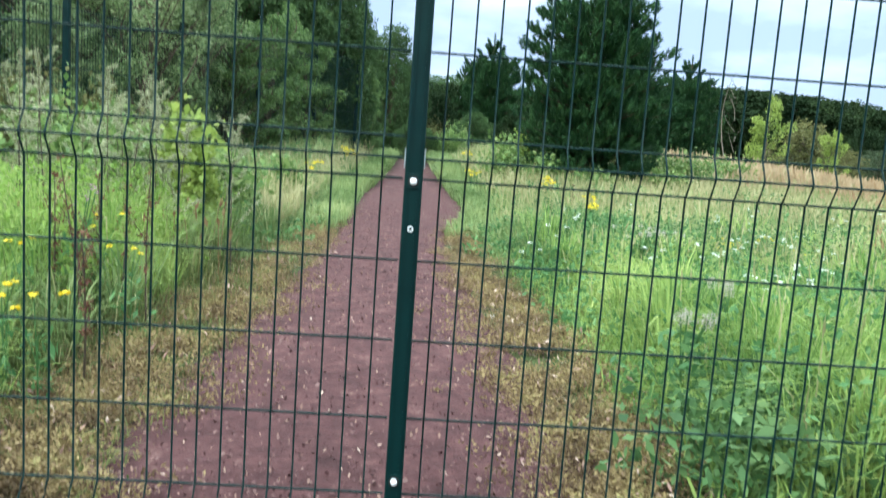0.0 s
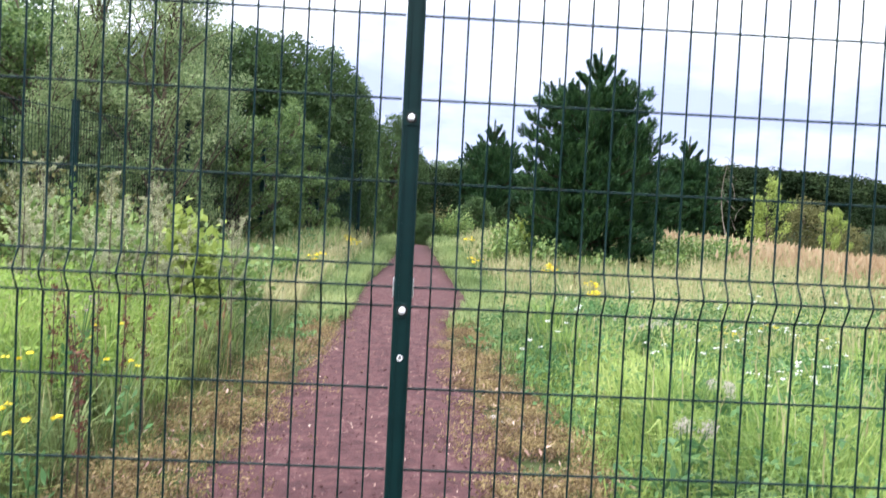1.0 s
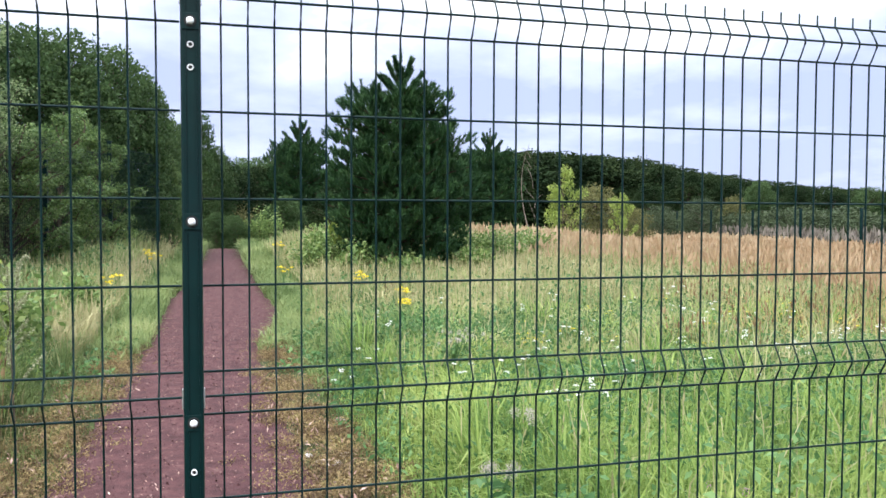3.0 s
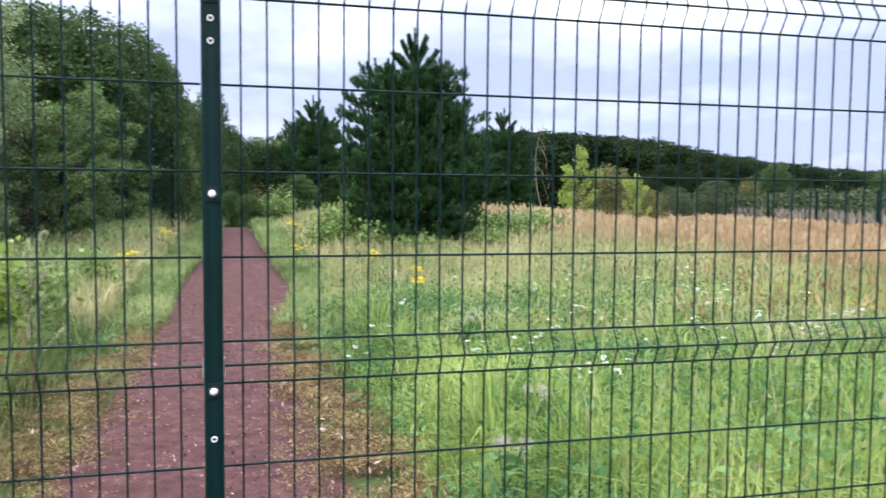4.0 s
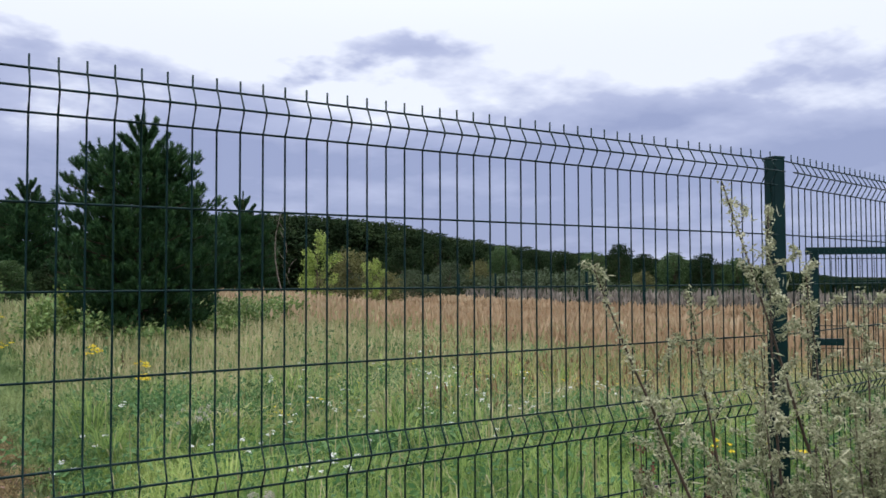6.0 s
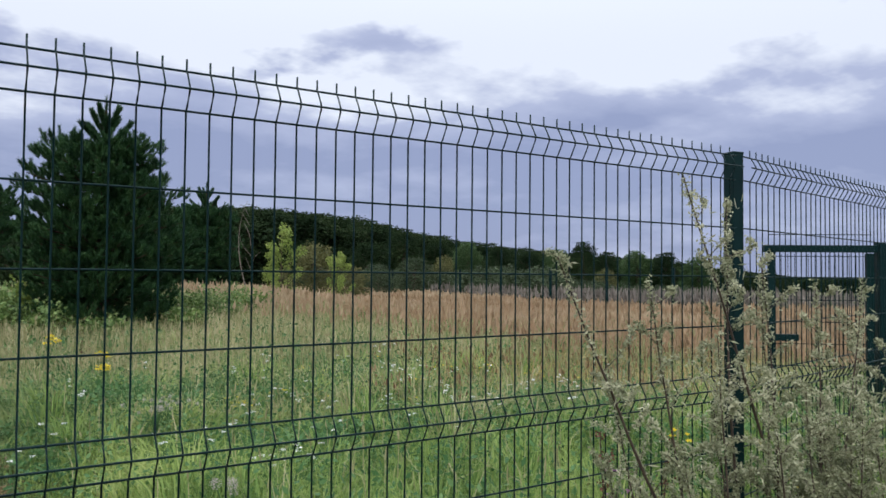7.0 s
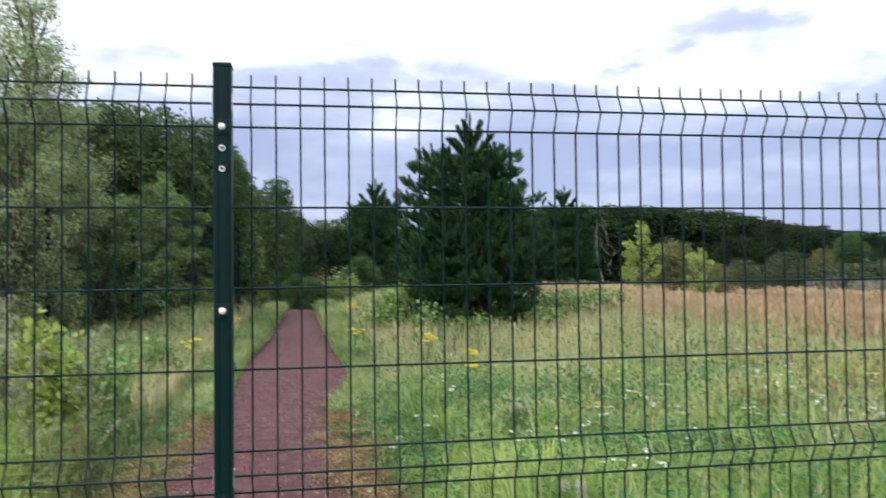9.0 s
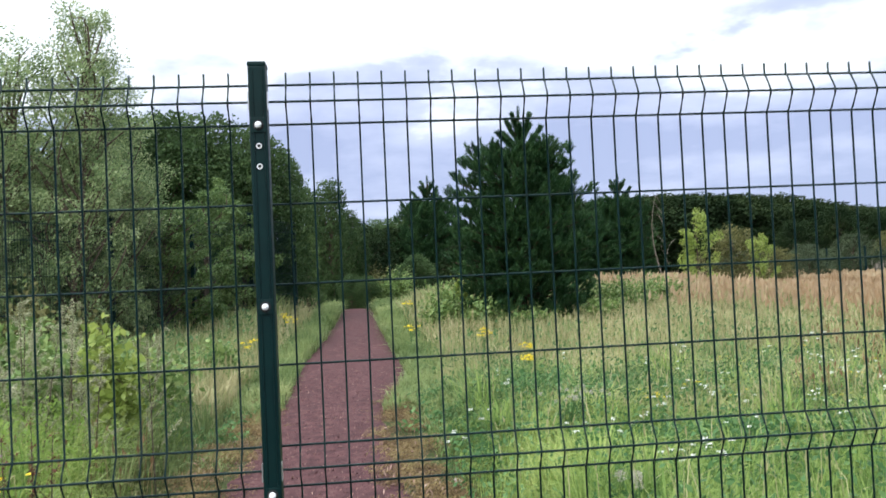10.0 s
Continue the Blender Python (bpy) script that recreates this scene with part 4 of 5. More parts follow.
# broad-leaved herbs among the grass
q = np.concatenate([tufts(scatter(900, 0.9, 6, 0.05, 5.5), 22, 0.07), tufts(wedge(1100, 7, 16, -30, 60), 18, 0.12)])
q = np.concatenate([q, tufts(np.column_stack([rng.normal(3.1, 0.55, 150), rng.normal(3.15, 0.16, 150)]), 26, 0.07), tufts(np.column_stack([rng.normal(2.0, 0.3, 60), rng.normal(5.4, 0.35, 60)]), 24, 0.08)])
q = q[off_path(q[:, 0], q[:, 1], 0.02) & (q[:, 1] > 0.03)]
tall = np.where(q[:, 0] > 0, height_right(q[:, 0], q[:, 1]), height_left(q[:, 0], q[:, 1]))
v, f = leaf_arrays(np.column_stack([q, ground_z(q[:, 0], q[:, 1]) + tall * rng.uniform(0.15, 1.0, len(q))]), 0.035 + 0.003 * np.hypot(q[:, 0], q[:, 1]), None, 0.5, 0.5)
stuff("meadow_herbs", v, f, HERB, "leafy green herbs among the meadow grass", "herbs")
q = tufts(scatter(1700, -4.6, -1.45, 0.1, 6.0, lambda x, y: patchy(x, y, 1.3, 4) > 0.40), 22, 0.08)
v, f = leaf_arrays(np.column_stack([q, ground_z(q[:, 0], q[:, 1]) + height_left(q[:, 0], q[:, 1]) * rng.uniform(0.2, 1.15, len(q))]), 0.042 * np.ones(len(q)), None, 0.4, 0.36)
stuff("bank_herbs", v, f, HERB_BRIGHT, "bright yellow-green herbs in the tall weeds beside the path", "herbs")
# a band of darker, bluish herbs through the meadow
q = np.column_stack([rng.uniform(0.8, 6.6, 1000), rng.uniform(0, 1, 1000)])
q[:, 1] = 3.4 + 0.15 * q[:, 0] + 2.6 * q[:, 1]
q = q[(patchy(q[:, 0], q[:, 1], 1.5, 2.2) > 0.46) & (q[:, 0] > 1.1)]
q = tufts(q, 14, 0.09)
v, f = leaf_arrays(np.column_stack([q, ground_z(q[:, 0], q[:, 1]) + height_right(q[:, 0], q[:, 1]) * rng.uniform(0.3, 1.12, len(q))]), 0.046 * np.ones(len(q)), None, 0.4, 0.30)
stuff("meadow_herbs", v, f, HERB_DARK, "dark bluish-green yarrow and clover leaves in a band", "herbs")
q = tufts(np.column_stack([rng.normal(1.12, 0.13, 60), 0.12 + np.abs(rng.normal(0, 0.34, 60))]), 24, 0.06)
v, f = leaf_arrays(np.column_stack([q, ground_z(q[:, 0], q[:, 1]) + rng.uniform(0.04, 0.30, len(q))]), 0.055 * np.ones(len(q)), None, 0.45, 0.45)
stuff("leafy_weeds", v, f, HERB_DARK, "dark leafy weeds at the fence beside the path", "weeds")
# tussocks: fountains of longer blades
def tussocks(q, h, per, spread, w, material, label):
    n = len(q)
    k = np.repeat(np.arange(n), per)
    a, rr = rng.uniform(0, 6.28, n * per), np.abs(rng.normal(0, spread, n * per))
    hh = (h * rng.uniform(0.7, 1.3, n))[k] * rng.uniform(0.6, 1.15, n * per)
    base = np.column_stack([q[k] + np.column_stack([np.cos(a), np.sin(a)]) * rr[:, None] * 0.35, np.zeros(n * per)])
    base[:, 2] = ground_z(base[:, 0], base[:, 1]) - 0.02
    out = np.column_stack([np.cos(a), np.sin(a), np.zeros(n * per)])
    side = np.column_stack([-np.sin(a), np.cos(a), np.zeros(n * per)]) * w * rng.uniform(0.7, 1.3, n * per)[:, None] / 2
    up = np.array([0, 0, 1.0])
    reach = (hh * rng.uniform(0.15, 0.95, n * per))[:, None]
    mid = base + out * reach * 0.4 + up * hh[:, None] * 0.68
    tip = base + out * reach + up * hh[:, None] * rng.uniform(0.62, 1.0, n * per)[:, None]
    v = np.stack([base - side, base + side, mid + side * 0.85, mid - side * 0.85, tip], 1).reshape(-1, 3)
    i = 5 * np.arange(n * per)[:, None]
    return stuff("tussock_grass", v, [i + np.array([[0, 1, 2, 3]]), i + np.array([[3, 2, 4]])], material, label, "grass")


q = np.concatenate([scatter(170, 1.15, 6.2, 0.15, 2.2), scatter(130, 1.2, 6.5, 2.2, 7.0)])
tussocks(q, 0.44, 70, 0.16, 0.010, GRASS_LUSH, "arching tussocks of long green grass")
q = scatter(46, 1.6, 9, 4.0, 13)
tussocks(q, 0.38, 46, 0.2, 0.016, GRASS_STRAW, "pale arching tussocks in the meadow")
q = np.concatenate([scatter(130, -4.5, -1.35, 0.15, 5.5), scatter(70, -3, -1.3, 5, 12)])
tussocks(q, 0.42, 60, 0.15, 0.010, GRASS_BANK, "arching tussocks of long grass beside the path")
q = scatter(22, 3.3, 5.6, 1.9, 4.8)
tussocks(q, 0.60, 46, 0.16, 0.007, GRASS_STRAW, "tall straw-coloured stalks in the meadow")
# rough grass on the viewer's side of the fence
q = tufts(scatter(3600, -9, 9, -9, -0.06), 4, 0.06)
q = q[off_path(q[:, 0], q[:, 1], 0.03) & (q[:, 1] < -0.05)]
blades("verge_grass", q, 0.16 * np.ones(len(q)), 0.010, GRASS_MEADOW, "short rough grass on the near side of the fence", 0.8, 0.4)
# left-hand rough grass
q = tufts(scatter(6000, -5.0, -0.85, 0.05, 5.0), 6, 0.05)
q = q[off_path(q[:, 0], q[:, 1], 0.03) & (q[:, 1] > 0.04)]
near = q[:, 0] > -1.5 + 0.2 * np.sin(3 * q[:, 1])
blades("lush_grass", q[~near], height_left(q[~near, 0], q[~near, 1]), 0.0085, GRASS_LUSH, "lush tall grass in the weeds beside the path", 0.8, 0.45)
q = q[near]
q = q[rng.uniform(0, 1, len(q)) < np.where(q[:, 0] > -1.3, 0.38, 0.8)]
blades("edge_grass", q, height_left(q[:, 0], q[:, 1]), 0.0075, GRASS_OLIVE, "low olive-green grass along the path margin", 0.9, 0.45)
q = tufts(wedge(6400, 6.2, 24, -40, 0), 5, 0.09)
q = q[(q[:, 0] < -0.75) & off_path(q[:, 0], q[:, 1], 0.05)]
blades("lush_grass", q, height_left(q[:, 0], q[:, 1]), width_at(q), GRASS_BANK, "tall grass bank beside the path", 0.7, 0.35)
# drier patches in the meadow
q = wedge(13000, 6.5, 24, 6, 62)
q = tufts(q[(patchy(q[:, 0], q[:, 1], 0.55, 4) > 0.50) & (q[:, 0] > 1.2)], 2, 0.08)
blades("dry_grass", q, 1.15 * height_right(q[:, 0], q[:, 1]), width_at(q, 0.004, 0.0012), GRASS_STRAW, "dry straw patches in the meadow", 0.8, 0.4)
# straw-coloured blades and seed heads, denser farther out
q = np.concatenate([scatter(1500, 1.1, 6, 0.1, 6), scatter(1000, -5, -1.1, 0.1, 6), wedge(4500, 9, 26, 4, 62)])
q = q[off_path(q[:, 0], q[:, 1], 0.3)]
blades("straw_grass", q, 1.25 * np.where(q[:, 0] > 0, height_right(q[:, 0], q[:, 1]), height_left(q[:, 0], q[:, 1])), width_at(q, 0.003, 0.0009), GRASS_STRAW, "thin straw-coloured blades among green grass", 0.8, 0.4)
q = np.concatenate([scatter(260, 1.1, 6, 0.1, 6), wedge(5600, 9.5, 24, 6, 60), wedge(1600, 8, 24, -25, -3)])
q = q[off_path(q[:, 0], q[:, 1], 0.35)]
v, f = head_arrays(q, ground_z(q[:, 0], q[:, 1]), 0.40 * np.ones(len(q)), 0.09, 0.004 + 0.0006 * np.hypot(q[:, 0], q[:, 1]))
stuff("seed_grass", v, f, GRASS_STRAW, "pale seeding grass heads over the meadow", "grass")
# pale bank in front of and beside the pine
q = np.concatenate([tufts(wedge(2600, 13.5, 22, 2.5, 26), 4, 0.1), tufts(wedge(2600, 8, 22, -16, -3.0), 4, 0.1)])
q = q[off_path(q[:, 0], q[:, 1], 0.5)]
blades("dry_grass", q, 0.42 * np.ones(len(q)), 0.020, GRASS_STRAW, "dry pale grass on the bank round the pine", 0.6)
# rusty sorrel heads thinly over the green meadow
q = np.concatenate([wedge(1100, 7, 15, 30, 54), wedge(400, 5, 12, -30, -12)])
q = q[(patchy(q[:, 0], q[:, 1], 0.9, 3) > 0.45) & off_path(q[:, 0], q[:, 1], 0.3)]
v, f = head_arrays(q, ground_z(q[:, 0], q[:, 1]), 0.40 * np.ones(len(q)), 0.07, 0.010 * np.ones(len(q)))
stuff("sorrel_heads", v, f, SORREL, "rusty brown sorrel heads scattered over the meadow", "weeds")
# russet grass of the far field
q = wedge(36000, 11, 62, 17, 66, 0.9)
a = np.degrees(np.arctan2(q[:, 0], q[:, 1] + 2))
d = np.hypot(q[:, 0], q[:, 1] + 2)
within = d < field_edge(a)
q, a, d = q[within], a[within], d[within]
edge = 18.5 - 0.30 * (a - 17) + 7 * (patchy(q[:, 0], q[:, 1], 0.35, 1) - 0.5)
q = q[rng.uniform(0, 1, len(q)) < step01((d - edge) / 9 + 0.1)]
d = np.hypot(q[:, 0], q[:, 1])
v, f = head_arrays(q, ground_z(q[:, 0], q[:, 1]), 0.38 * np.ones(len(q)), 0.20, 0.008 + 0.0014 * d)
stuff("russet_grass", v, f, GRASS_RED, "russet seeding grass across the far field", "grass")
q = wedge(9000, 26, 50, 34, 64)
beyond = np.hypot(q[:, 0], q[:, 1] + 2) - field_edge(np.degrees(np.arctan2(q[:, 0], q[:, 1] + 2)))
q = q[(beyond > -0.6) & (beyond < 4)]
v, f = head_arrays(q, ground_z(q[:, 0], q[:, 1]), 0.62 * np.ones(len(q)), 0.30, 0.035)
stuff("dead_stalks", v, f, DEAD_STALK, "grey dead stalks along the far edge of the field", "weeds")
q = wedge(26000, 16, 62, 12, 66)
q = q[np.hypot(q[:, 0], q[:, 1] + 2) < field_edge(np.degrees(np.arctan2(q[:, 0], q[:, 1] + 2)))]
blades("field_grass", q, 0.34 * np.ones(len(q)), 0.012 + 0.0010 * np.hypot(q[:, 0], q[:, 1]), GRASS_STRAW, "straw and green grass under the russet heads", 0.6)
q = tufts(wedge(900, 7.5, 13, 34, 58), 4, 0.12)
blades("golden_grass", q, 0.46 * np.ones(len(q)), 0.012, GRASS_GOLD, "golden dry stalks before the russet field", 0.6, 0.3)
# withered weed along the path edges, in mats with gaps
pieces = []
for side in (-1, 1):
    n = 4200
    y = 0.04 + 8 * rng.uniform(0, 1, n) ** 1.8
    l, r = path_edges(y)
    x = np.where(side < 0, l - 0.10, r + 0.04) + rng.normal(0, 0.15, n) * (1.35 - 0.11 * y)
    keep = patchy(x, y, 4.2, 3 + side) + rng.normal(0, 0.14, n) > 0.36 + 0.03 * y
    q = np.column_stack([x, y])[keep]
    swell = np.repeat(rng.uniform(0.35, 1.0, len(q)), 30)
    q = tufts(q, 30, 0.030)
    z = ground_z(q[:, 0], q[:, 1]) + 0.02 + 0.075 * swell * rng.uniform(0, 1, len(q))
    pieces.append(leaf_arrays(np.column_stack([q, z]), np.full(len(q), 0.0165), None, 0.3, 0.42))
v, f = joined(pieces)
stuff("ground_weed", v, f, DEAD_WEED, "withered brown and yellow weed creeping over the path edges", "weeds")
# short green grass growing through the weed
q = tufts(np.concatenate([np.column_stack([side * rng.uniform(0.75, 1.25, 560), 0.05 + 8 * rng.uniform(0, 1, 560) ** 1.1]) for side in (-1, 1)]), 7, 0.035)
blades("edge_grass", q, 0.11 * np.ones(len(q)), 0.006, GRASS_OLIVE, "short green grass along the path edges", 0.9, 0.4)
y = 6.2 + 17 * rng.uniform(0, 1, 5200) ** 0.9
side = rng.choice([-1, 1], len(y))
l, r = path_edges(y)
x = np.where(side < 0, l - np.abs(rng.normal(0, 0.22, len(y))) + 0.03, r + np.abs(rng.normal(0, 0.22, len(y))) - 0.03)
q = tufts(np.column_stack([x, y]), 5, 0.035)
blades("edge_grass", q, 0.12 + 0.012 * q[:, 1], 0.005 + 0.0011 * q[:, 1], GRASS_BANK, "rough grass hanging over the path edges", 0.9, 0.4)
# litter on the path
n = 1700
y = 0.05 + 14 * rng.uniform(0, 1, n) ** 1.5
l, r = path_edges(y)
x = l + (r - l) * rng.uniform(0.02, 0.98, n)
v, f = leaf_arrays(np.column_stack([x, y, ground_z(x * 0.2, y) + 0.05]), np.full(n, 0.017), None, 0.93, 0.45)
stuff("leaf_litter", v, f, FLAKE, "pale dry leaf litter scattered on the path", "litter")
# pale dry litter caught in the withered weed
n = 900
y = 0.08 + 5 * rng.uniform(0, 1, n) ** 1.3
side = rng.choice([-1, 1], n)
l, r = path_edges(y)
x = np.where(side < 0, l - 0.05, r + 0.02) + rng.normal(0, 0.15, n)
v, f = leaf_arrays(np.column_stack([x, y, ground_z(x, y) + rng.uniform(0.05, 0.11, n)]), rng.uniform(0.012, 0.045, n), None, 0.85, 0.28)
stuff("leaf_litter", v, f, FLAKE, "pale dry straw and leaves caught in the withered weed", "litter")
# loose grit on the cinder surface
n = 11000
y = 0.05 + 9 * rng.uniform(0, 1, n) ** 1.6
l, r = path_edges(y)
x = l + (r - l) * rng.uniform(-0.02, 1.02, n)
v, f = leaf_arrays(np.column_stack([x, y, ground_z(x * 0.2, y) + 0.048]), rng.uniform(0.004, 0.015, n), None, 0.95, 0.9)
stuff("cinder_grit", v, f, GRIT, "loose dark and pale grit on the cinder path", "gravel")

# ---- single plants ----


def gz(x, y):
    return float(ground_z(x, y))


def spray(along, n, r, size, slim=0.5):
    """Small leaves round the points of a stem."""
    k = rng.integers(0, len(along), n)
    at = along[k] + rng.normal(0, r, (n, 3))
    return leaf_arrays(at, np.full(n, size), None, 0.3, slim)


def mugwort(base, tip, bend, twigs, label, full=1.0, plume=0.3):
    """A tall mugwort: a ruddy stem, side twigs and silvery leaf and flower clusters."""
    base, tip = np.array(base, float), np.array(tip, float)
    h = np.linalg.norm(tip - base)
    t = np.linspace(0, 1, 12)[:, None]
    stem = base * (1 - t) + tip * t + np.array([*bend, 0]) * (4 * t * (1 - t))
    stem += np.cumsum(rng.normal(0, 0.004, (12, 3)), 0) * (t * 0.8)
    rel = stem - base
    p = thing("mugwort", tuple(base), 0, label=label, category="weed", group="mugwort weeds")
    stem_arrays = tube_arrays(rel, np.linspace(0.0066, 0.0016, 12) * (h / 1.6 + 0.2), 6)
    fine_t = np.linspace(0.80, 1, 40)
    top = np.column_stack([np.interp(fine_t, t[:, 0], rel[:, i]) for i in range(3)])
    leaves = [spray(top, int(320 * full), 0.0080, 0.0120, 0.6)]
    for k in range(twigs):
        u = 0.30 + 0.66 * (k + rng.uniform(0, 1)) / twigs
        s = np.array([np.interp(u, t[:, 0], rel[:, i]) for i in range(3)])
        a = k * 2.4 + rng.normal(0, 0.4)
        ln = plume * (1.2 - 0.8 * u) * rng.uniform(0.6, 1.35)
        e = s + np.array([np.cos(a) * ln * 0.62, np.sin(a) * ln * 0.62, ln * rng.uniform(0.5, 1.0)])
        tw = limb_points(s, e, 0.02, 7)
        part("twig", smooth(mesh_of("twig", *tube_arrays(tw, np.linspace(0.0016, 0.0006, 7), 4), RED_STEM)), p)
        ft = np.linspace(0.3, 1, 24)
        spike = np.column_stack([np.interp(ft, np.linspace(0, 1, 7), tw[:, i]) for i in range(3)])
        leaves.append(spray(spike, int(150 * full), 0.0066, 0.0120, 0.6))
        leaves.append(spray(tw[1:5], int(9 * full), 0.022, 0.036, 0.16))
    part("stem", smooth(mesh_of("stem", *stem_arrays, RED_STEM)), p, "thin ruddy stem")
    part("leaves", mesh_of("leaves", *joined(leaves), SILVER), p, "silvery grey-green leaf and flower clusters")
    return p


NEAR = "tall silvery mugwort leaning before the corner post"
MUGWORTS = [
    # base x, y, tip x, y, z, bend x, twigs
    (2.62, -0.32, 1.715, -0.30, 1.56, -0.05, 9), (3.10, -0.30, 2.27, -0.30, 1.83, 0.02, 15), (2.70, -0.28, 2.55, -0.28, 1.77, -0.06, 20),
    (2.50, -0.22, 2.22, -0.20, 1.48, 0.02, 13), (2.75, -0.34, 2.69, -0.30, 1.55, 0.05, 11), (2.9, -0.2, 2.83, -0.2, 1.51, 0.03, 10),
    (2.95, -0.35, 3.09, -0.30, 1.49, 0.03, 14), (3.1, -0.3, 3.38, -0.32, 1.50, 0.0, 13), (2.45, -0.4, 2.32, -0.38, 1.30, 0.0, 14),
    (2.35, -0.25, 1.96, -0.25, 1.20, -0.02, 12), (2.6, -0.5, 2.45, -0.5, 1.18, 0.02, 15), (2.8, -0.5, 2.72, -0.46, 1.12, 0.0, 16),
    (2.3, -0.45, 2.12, -0.42, 0.98, 0.0, 14), (3.0, -0.48, 3.02, -0.5, 1.1, 0.0, 16), (3.3, -0.4, 3.46, -0.4, 1.22, 0.03, 15),
    (2.2, -0.2, 2.05, -0.18, 0.92, 0.0, 12), (3.35, -0.2, 3.6, -0.22, 1.3, 0.0, 13), (2.55, -0.3, 2.42, -0.3, 1.06, 0.02, 16),
]
for bx, by, tx, ty, tz, bend, tw in MUGWORTS:
    mugwort((bx, by, gz(bx, by) - 0.03), (tx, ty, tz), (bend, 0), int(tw * 0.85), NEAR, 0.85, 0.25)
for k in range(16):
    bx, by = rng.uniform(2.15, 3.5), rng.uniform(-0.5, -0.2)
    mugwort((bx, by, gz(bx, by) - 0.03), (bx + rng.normal(-0.08, 0.08), by, rng.uniform(0.62, 1.08)), (0, 0), 12, "shorter silvery mugwort crowding round the corner post", 0.85, 0.24)
for k in range(26):
    az, d = rng.uniform(-27, -13), rng.uniform(5.4, 7.2)
    x, y = polar(az, d)
    h = rng.uniform(0.8, 1.3) * (1.1 if az < -18 else 0.85)
    mugwort((x, y, gz(x, y) - 0.03), (x + rng.normal(0, 0.08), y + rng.normal(0, 0.08), gz(x, y) + h), (0, 0), 9, "pale mugwort in the tall weeds beside the path", 0.8, 0.26)


def bush(name, at, rx, ry, h, leaves, size, leaf_mat, label, category="bush", group=""):
    """A low bush of arching stems under leaves."""
    p = thing(name, at, rng.uniform(0, 360), label=label, category=category, group=group)
    cents = []
    for k in range(16):
        a, r = rng.uniform(0, 6.28), rng.uniform(0.2, 1) ** 0.6
        e = np.array([np.cos(a) * rx * r, np.sin(a) * ry * r, h * (1.0 - 0.55 * r * r) * rng.uniform(0.75, 1.1)])
        arch = limb_points((e[0] * 0.25, e[1] * 0.25, -0.05), e, 0.08 * h, 6)
        part("stem", smooth(mesh_of("stem", *tube_arrays(arch, np.linspace(0.010, 0.003, 6), 5), BARK)), p)
        cents.append(arch[2:])
    cents = np.concatenate(cents)
    at_ = cents[rng.integers(0, len(cents), leaves)] + rng.normal(0, 1, (leaves, 3)) * np.array([rx, ry, h]) * 0.16
    at_[:, 2] = np.maximum(at_[:, 2], 0.02)
    part("leaves", mesh_of("leaves", *leaf_arrays(at_, np.full(leaves, size), unit(at_ - np.array([0, 0, h * 0.3])), 0.4, 0.6), leaf_mat), p)
    return p


for x, y, rx, ry, h, m, label in [
    (1.75, 13.2, 0.75, 0.5, 0.85, BRAMBLE, "arching bramble bush at the foot of the pine"), (2.35, 12.6, 0.6, 0.45, 0.6, BRAMBLE, "arching bramble bush at the foot of the pine"),
    (2.15, 13.9, 0.35, 0.3, 0.75, LEAF_LIME, "yellow-green bush beside the dark pine"), (5.3, 14.2, 0.9, 0.6, 0.75, BRAMBLE, "arching bramble bush on the pale bank"),
    (6.4, 15.0, 0.9, 0.6, 0.7, BRAMBLE, "arching bramble bush on the pale bank"), (4.6, 12.8, 0.7, 0.4, 0.5, BRAMBLE, "arching bramble bush at the foot of the pine"),
    (3.4, 12.4, 0.8, 0.3, 0.45, BRAMBLE, "arching bramble bush at the foot of the pine"), (1.3, 24.5, 0.8, 0.6, 1.2, BRAMBLE, "green bramble where the path ends"),
    (1.0, 26.5, 0.7, 0.6, 1.5, LEAF_OLIVE, "green bush where the path ends"), (7.6, 16.5, 0.8, 0.6, 0.5, BRAMBLE, "arching bramble bush on the pale bank"),
]:
    bush("bramble_bush", (x, y, gz(x, y)), rx, ry, h, 2600, 0.075, m, label, "bush", "brambles round the pine")
for x, y, rx, h, m, label in [
    (-1.75, 4.5, 0.34, 1.0, LEAF_LIME, "yellow-green elder bush in the weeds"), (-2.3, 4.9, 0.5, 0.85, BRAMBLE, "leafy bramble in the weeds"),
    (-2.9, 5.6, 0.6, 0.95, BRAMBLE, "leafy bramble in the weeds"), (-3.5, 6.4, 0.8, 1.1, BRAMBLE, "leafy bramble in the weeds"),
    (-2.0, 5.6, 0.55, 0.75, BRAMBLE, "leafy bramble in the weeds"), (-1.95, 6.8, 0.5, 0.6, BRAMBLE, "leafy bramble in the weeds"), (-2.6, 6.6, 0.6, 0.8, BRAMBLE, "leafy bramble in the weeds"), (-1.6, 8.2, 0.4, 0.5, BRAMBLE, "leafy bramble in the weeds"),
    (-3.0, 7.8, 0.7, 0.7, BRAMBLE, "leafy bramble before the dark fence"), (-3.6, 8.4, 0.8, 1.2, LEAF_OLIVE, "olive-green bush before the dark fence"),
    (-4.5, 6.8, 0.9, 1.3, LEAF_OLIVE, "olive-green bush before the dark fence"),
]:
    bush("weed_bush", (x, y, gz(x, y)), rx, rx * 0.85, h, 2600, 0.078, m, label, "bush", "bushes beside the path")


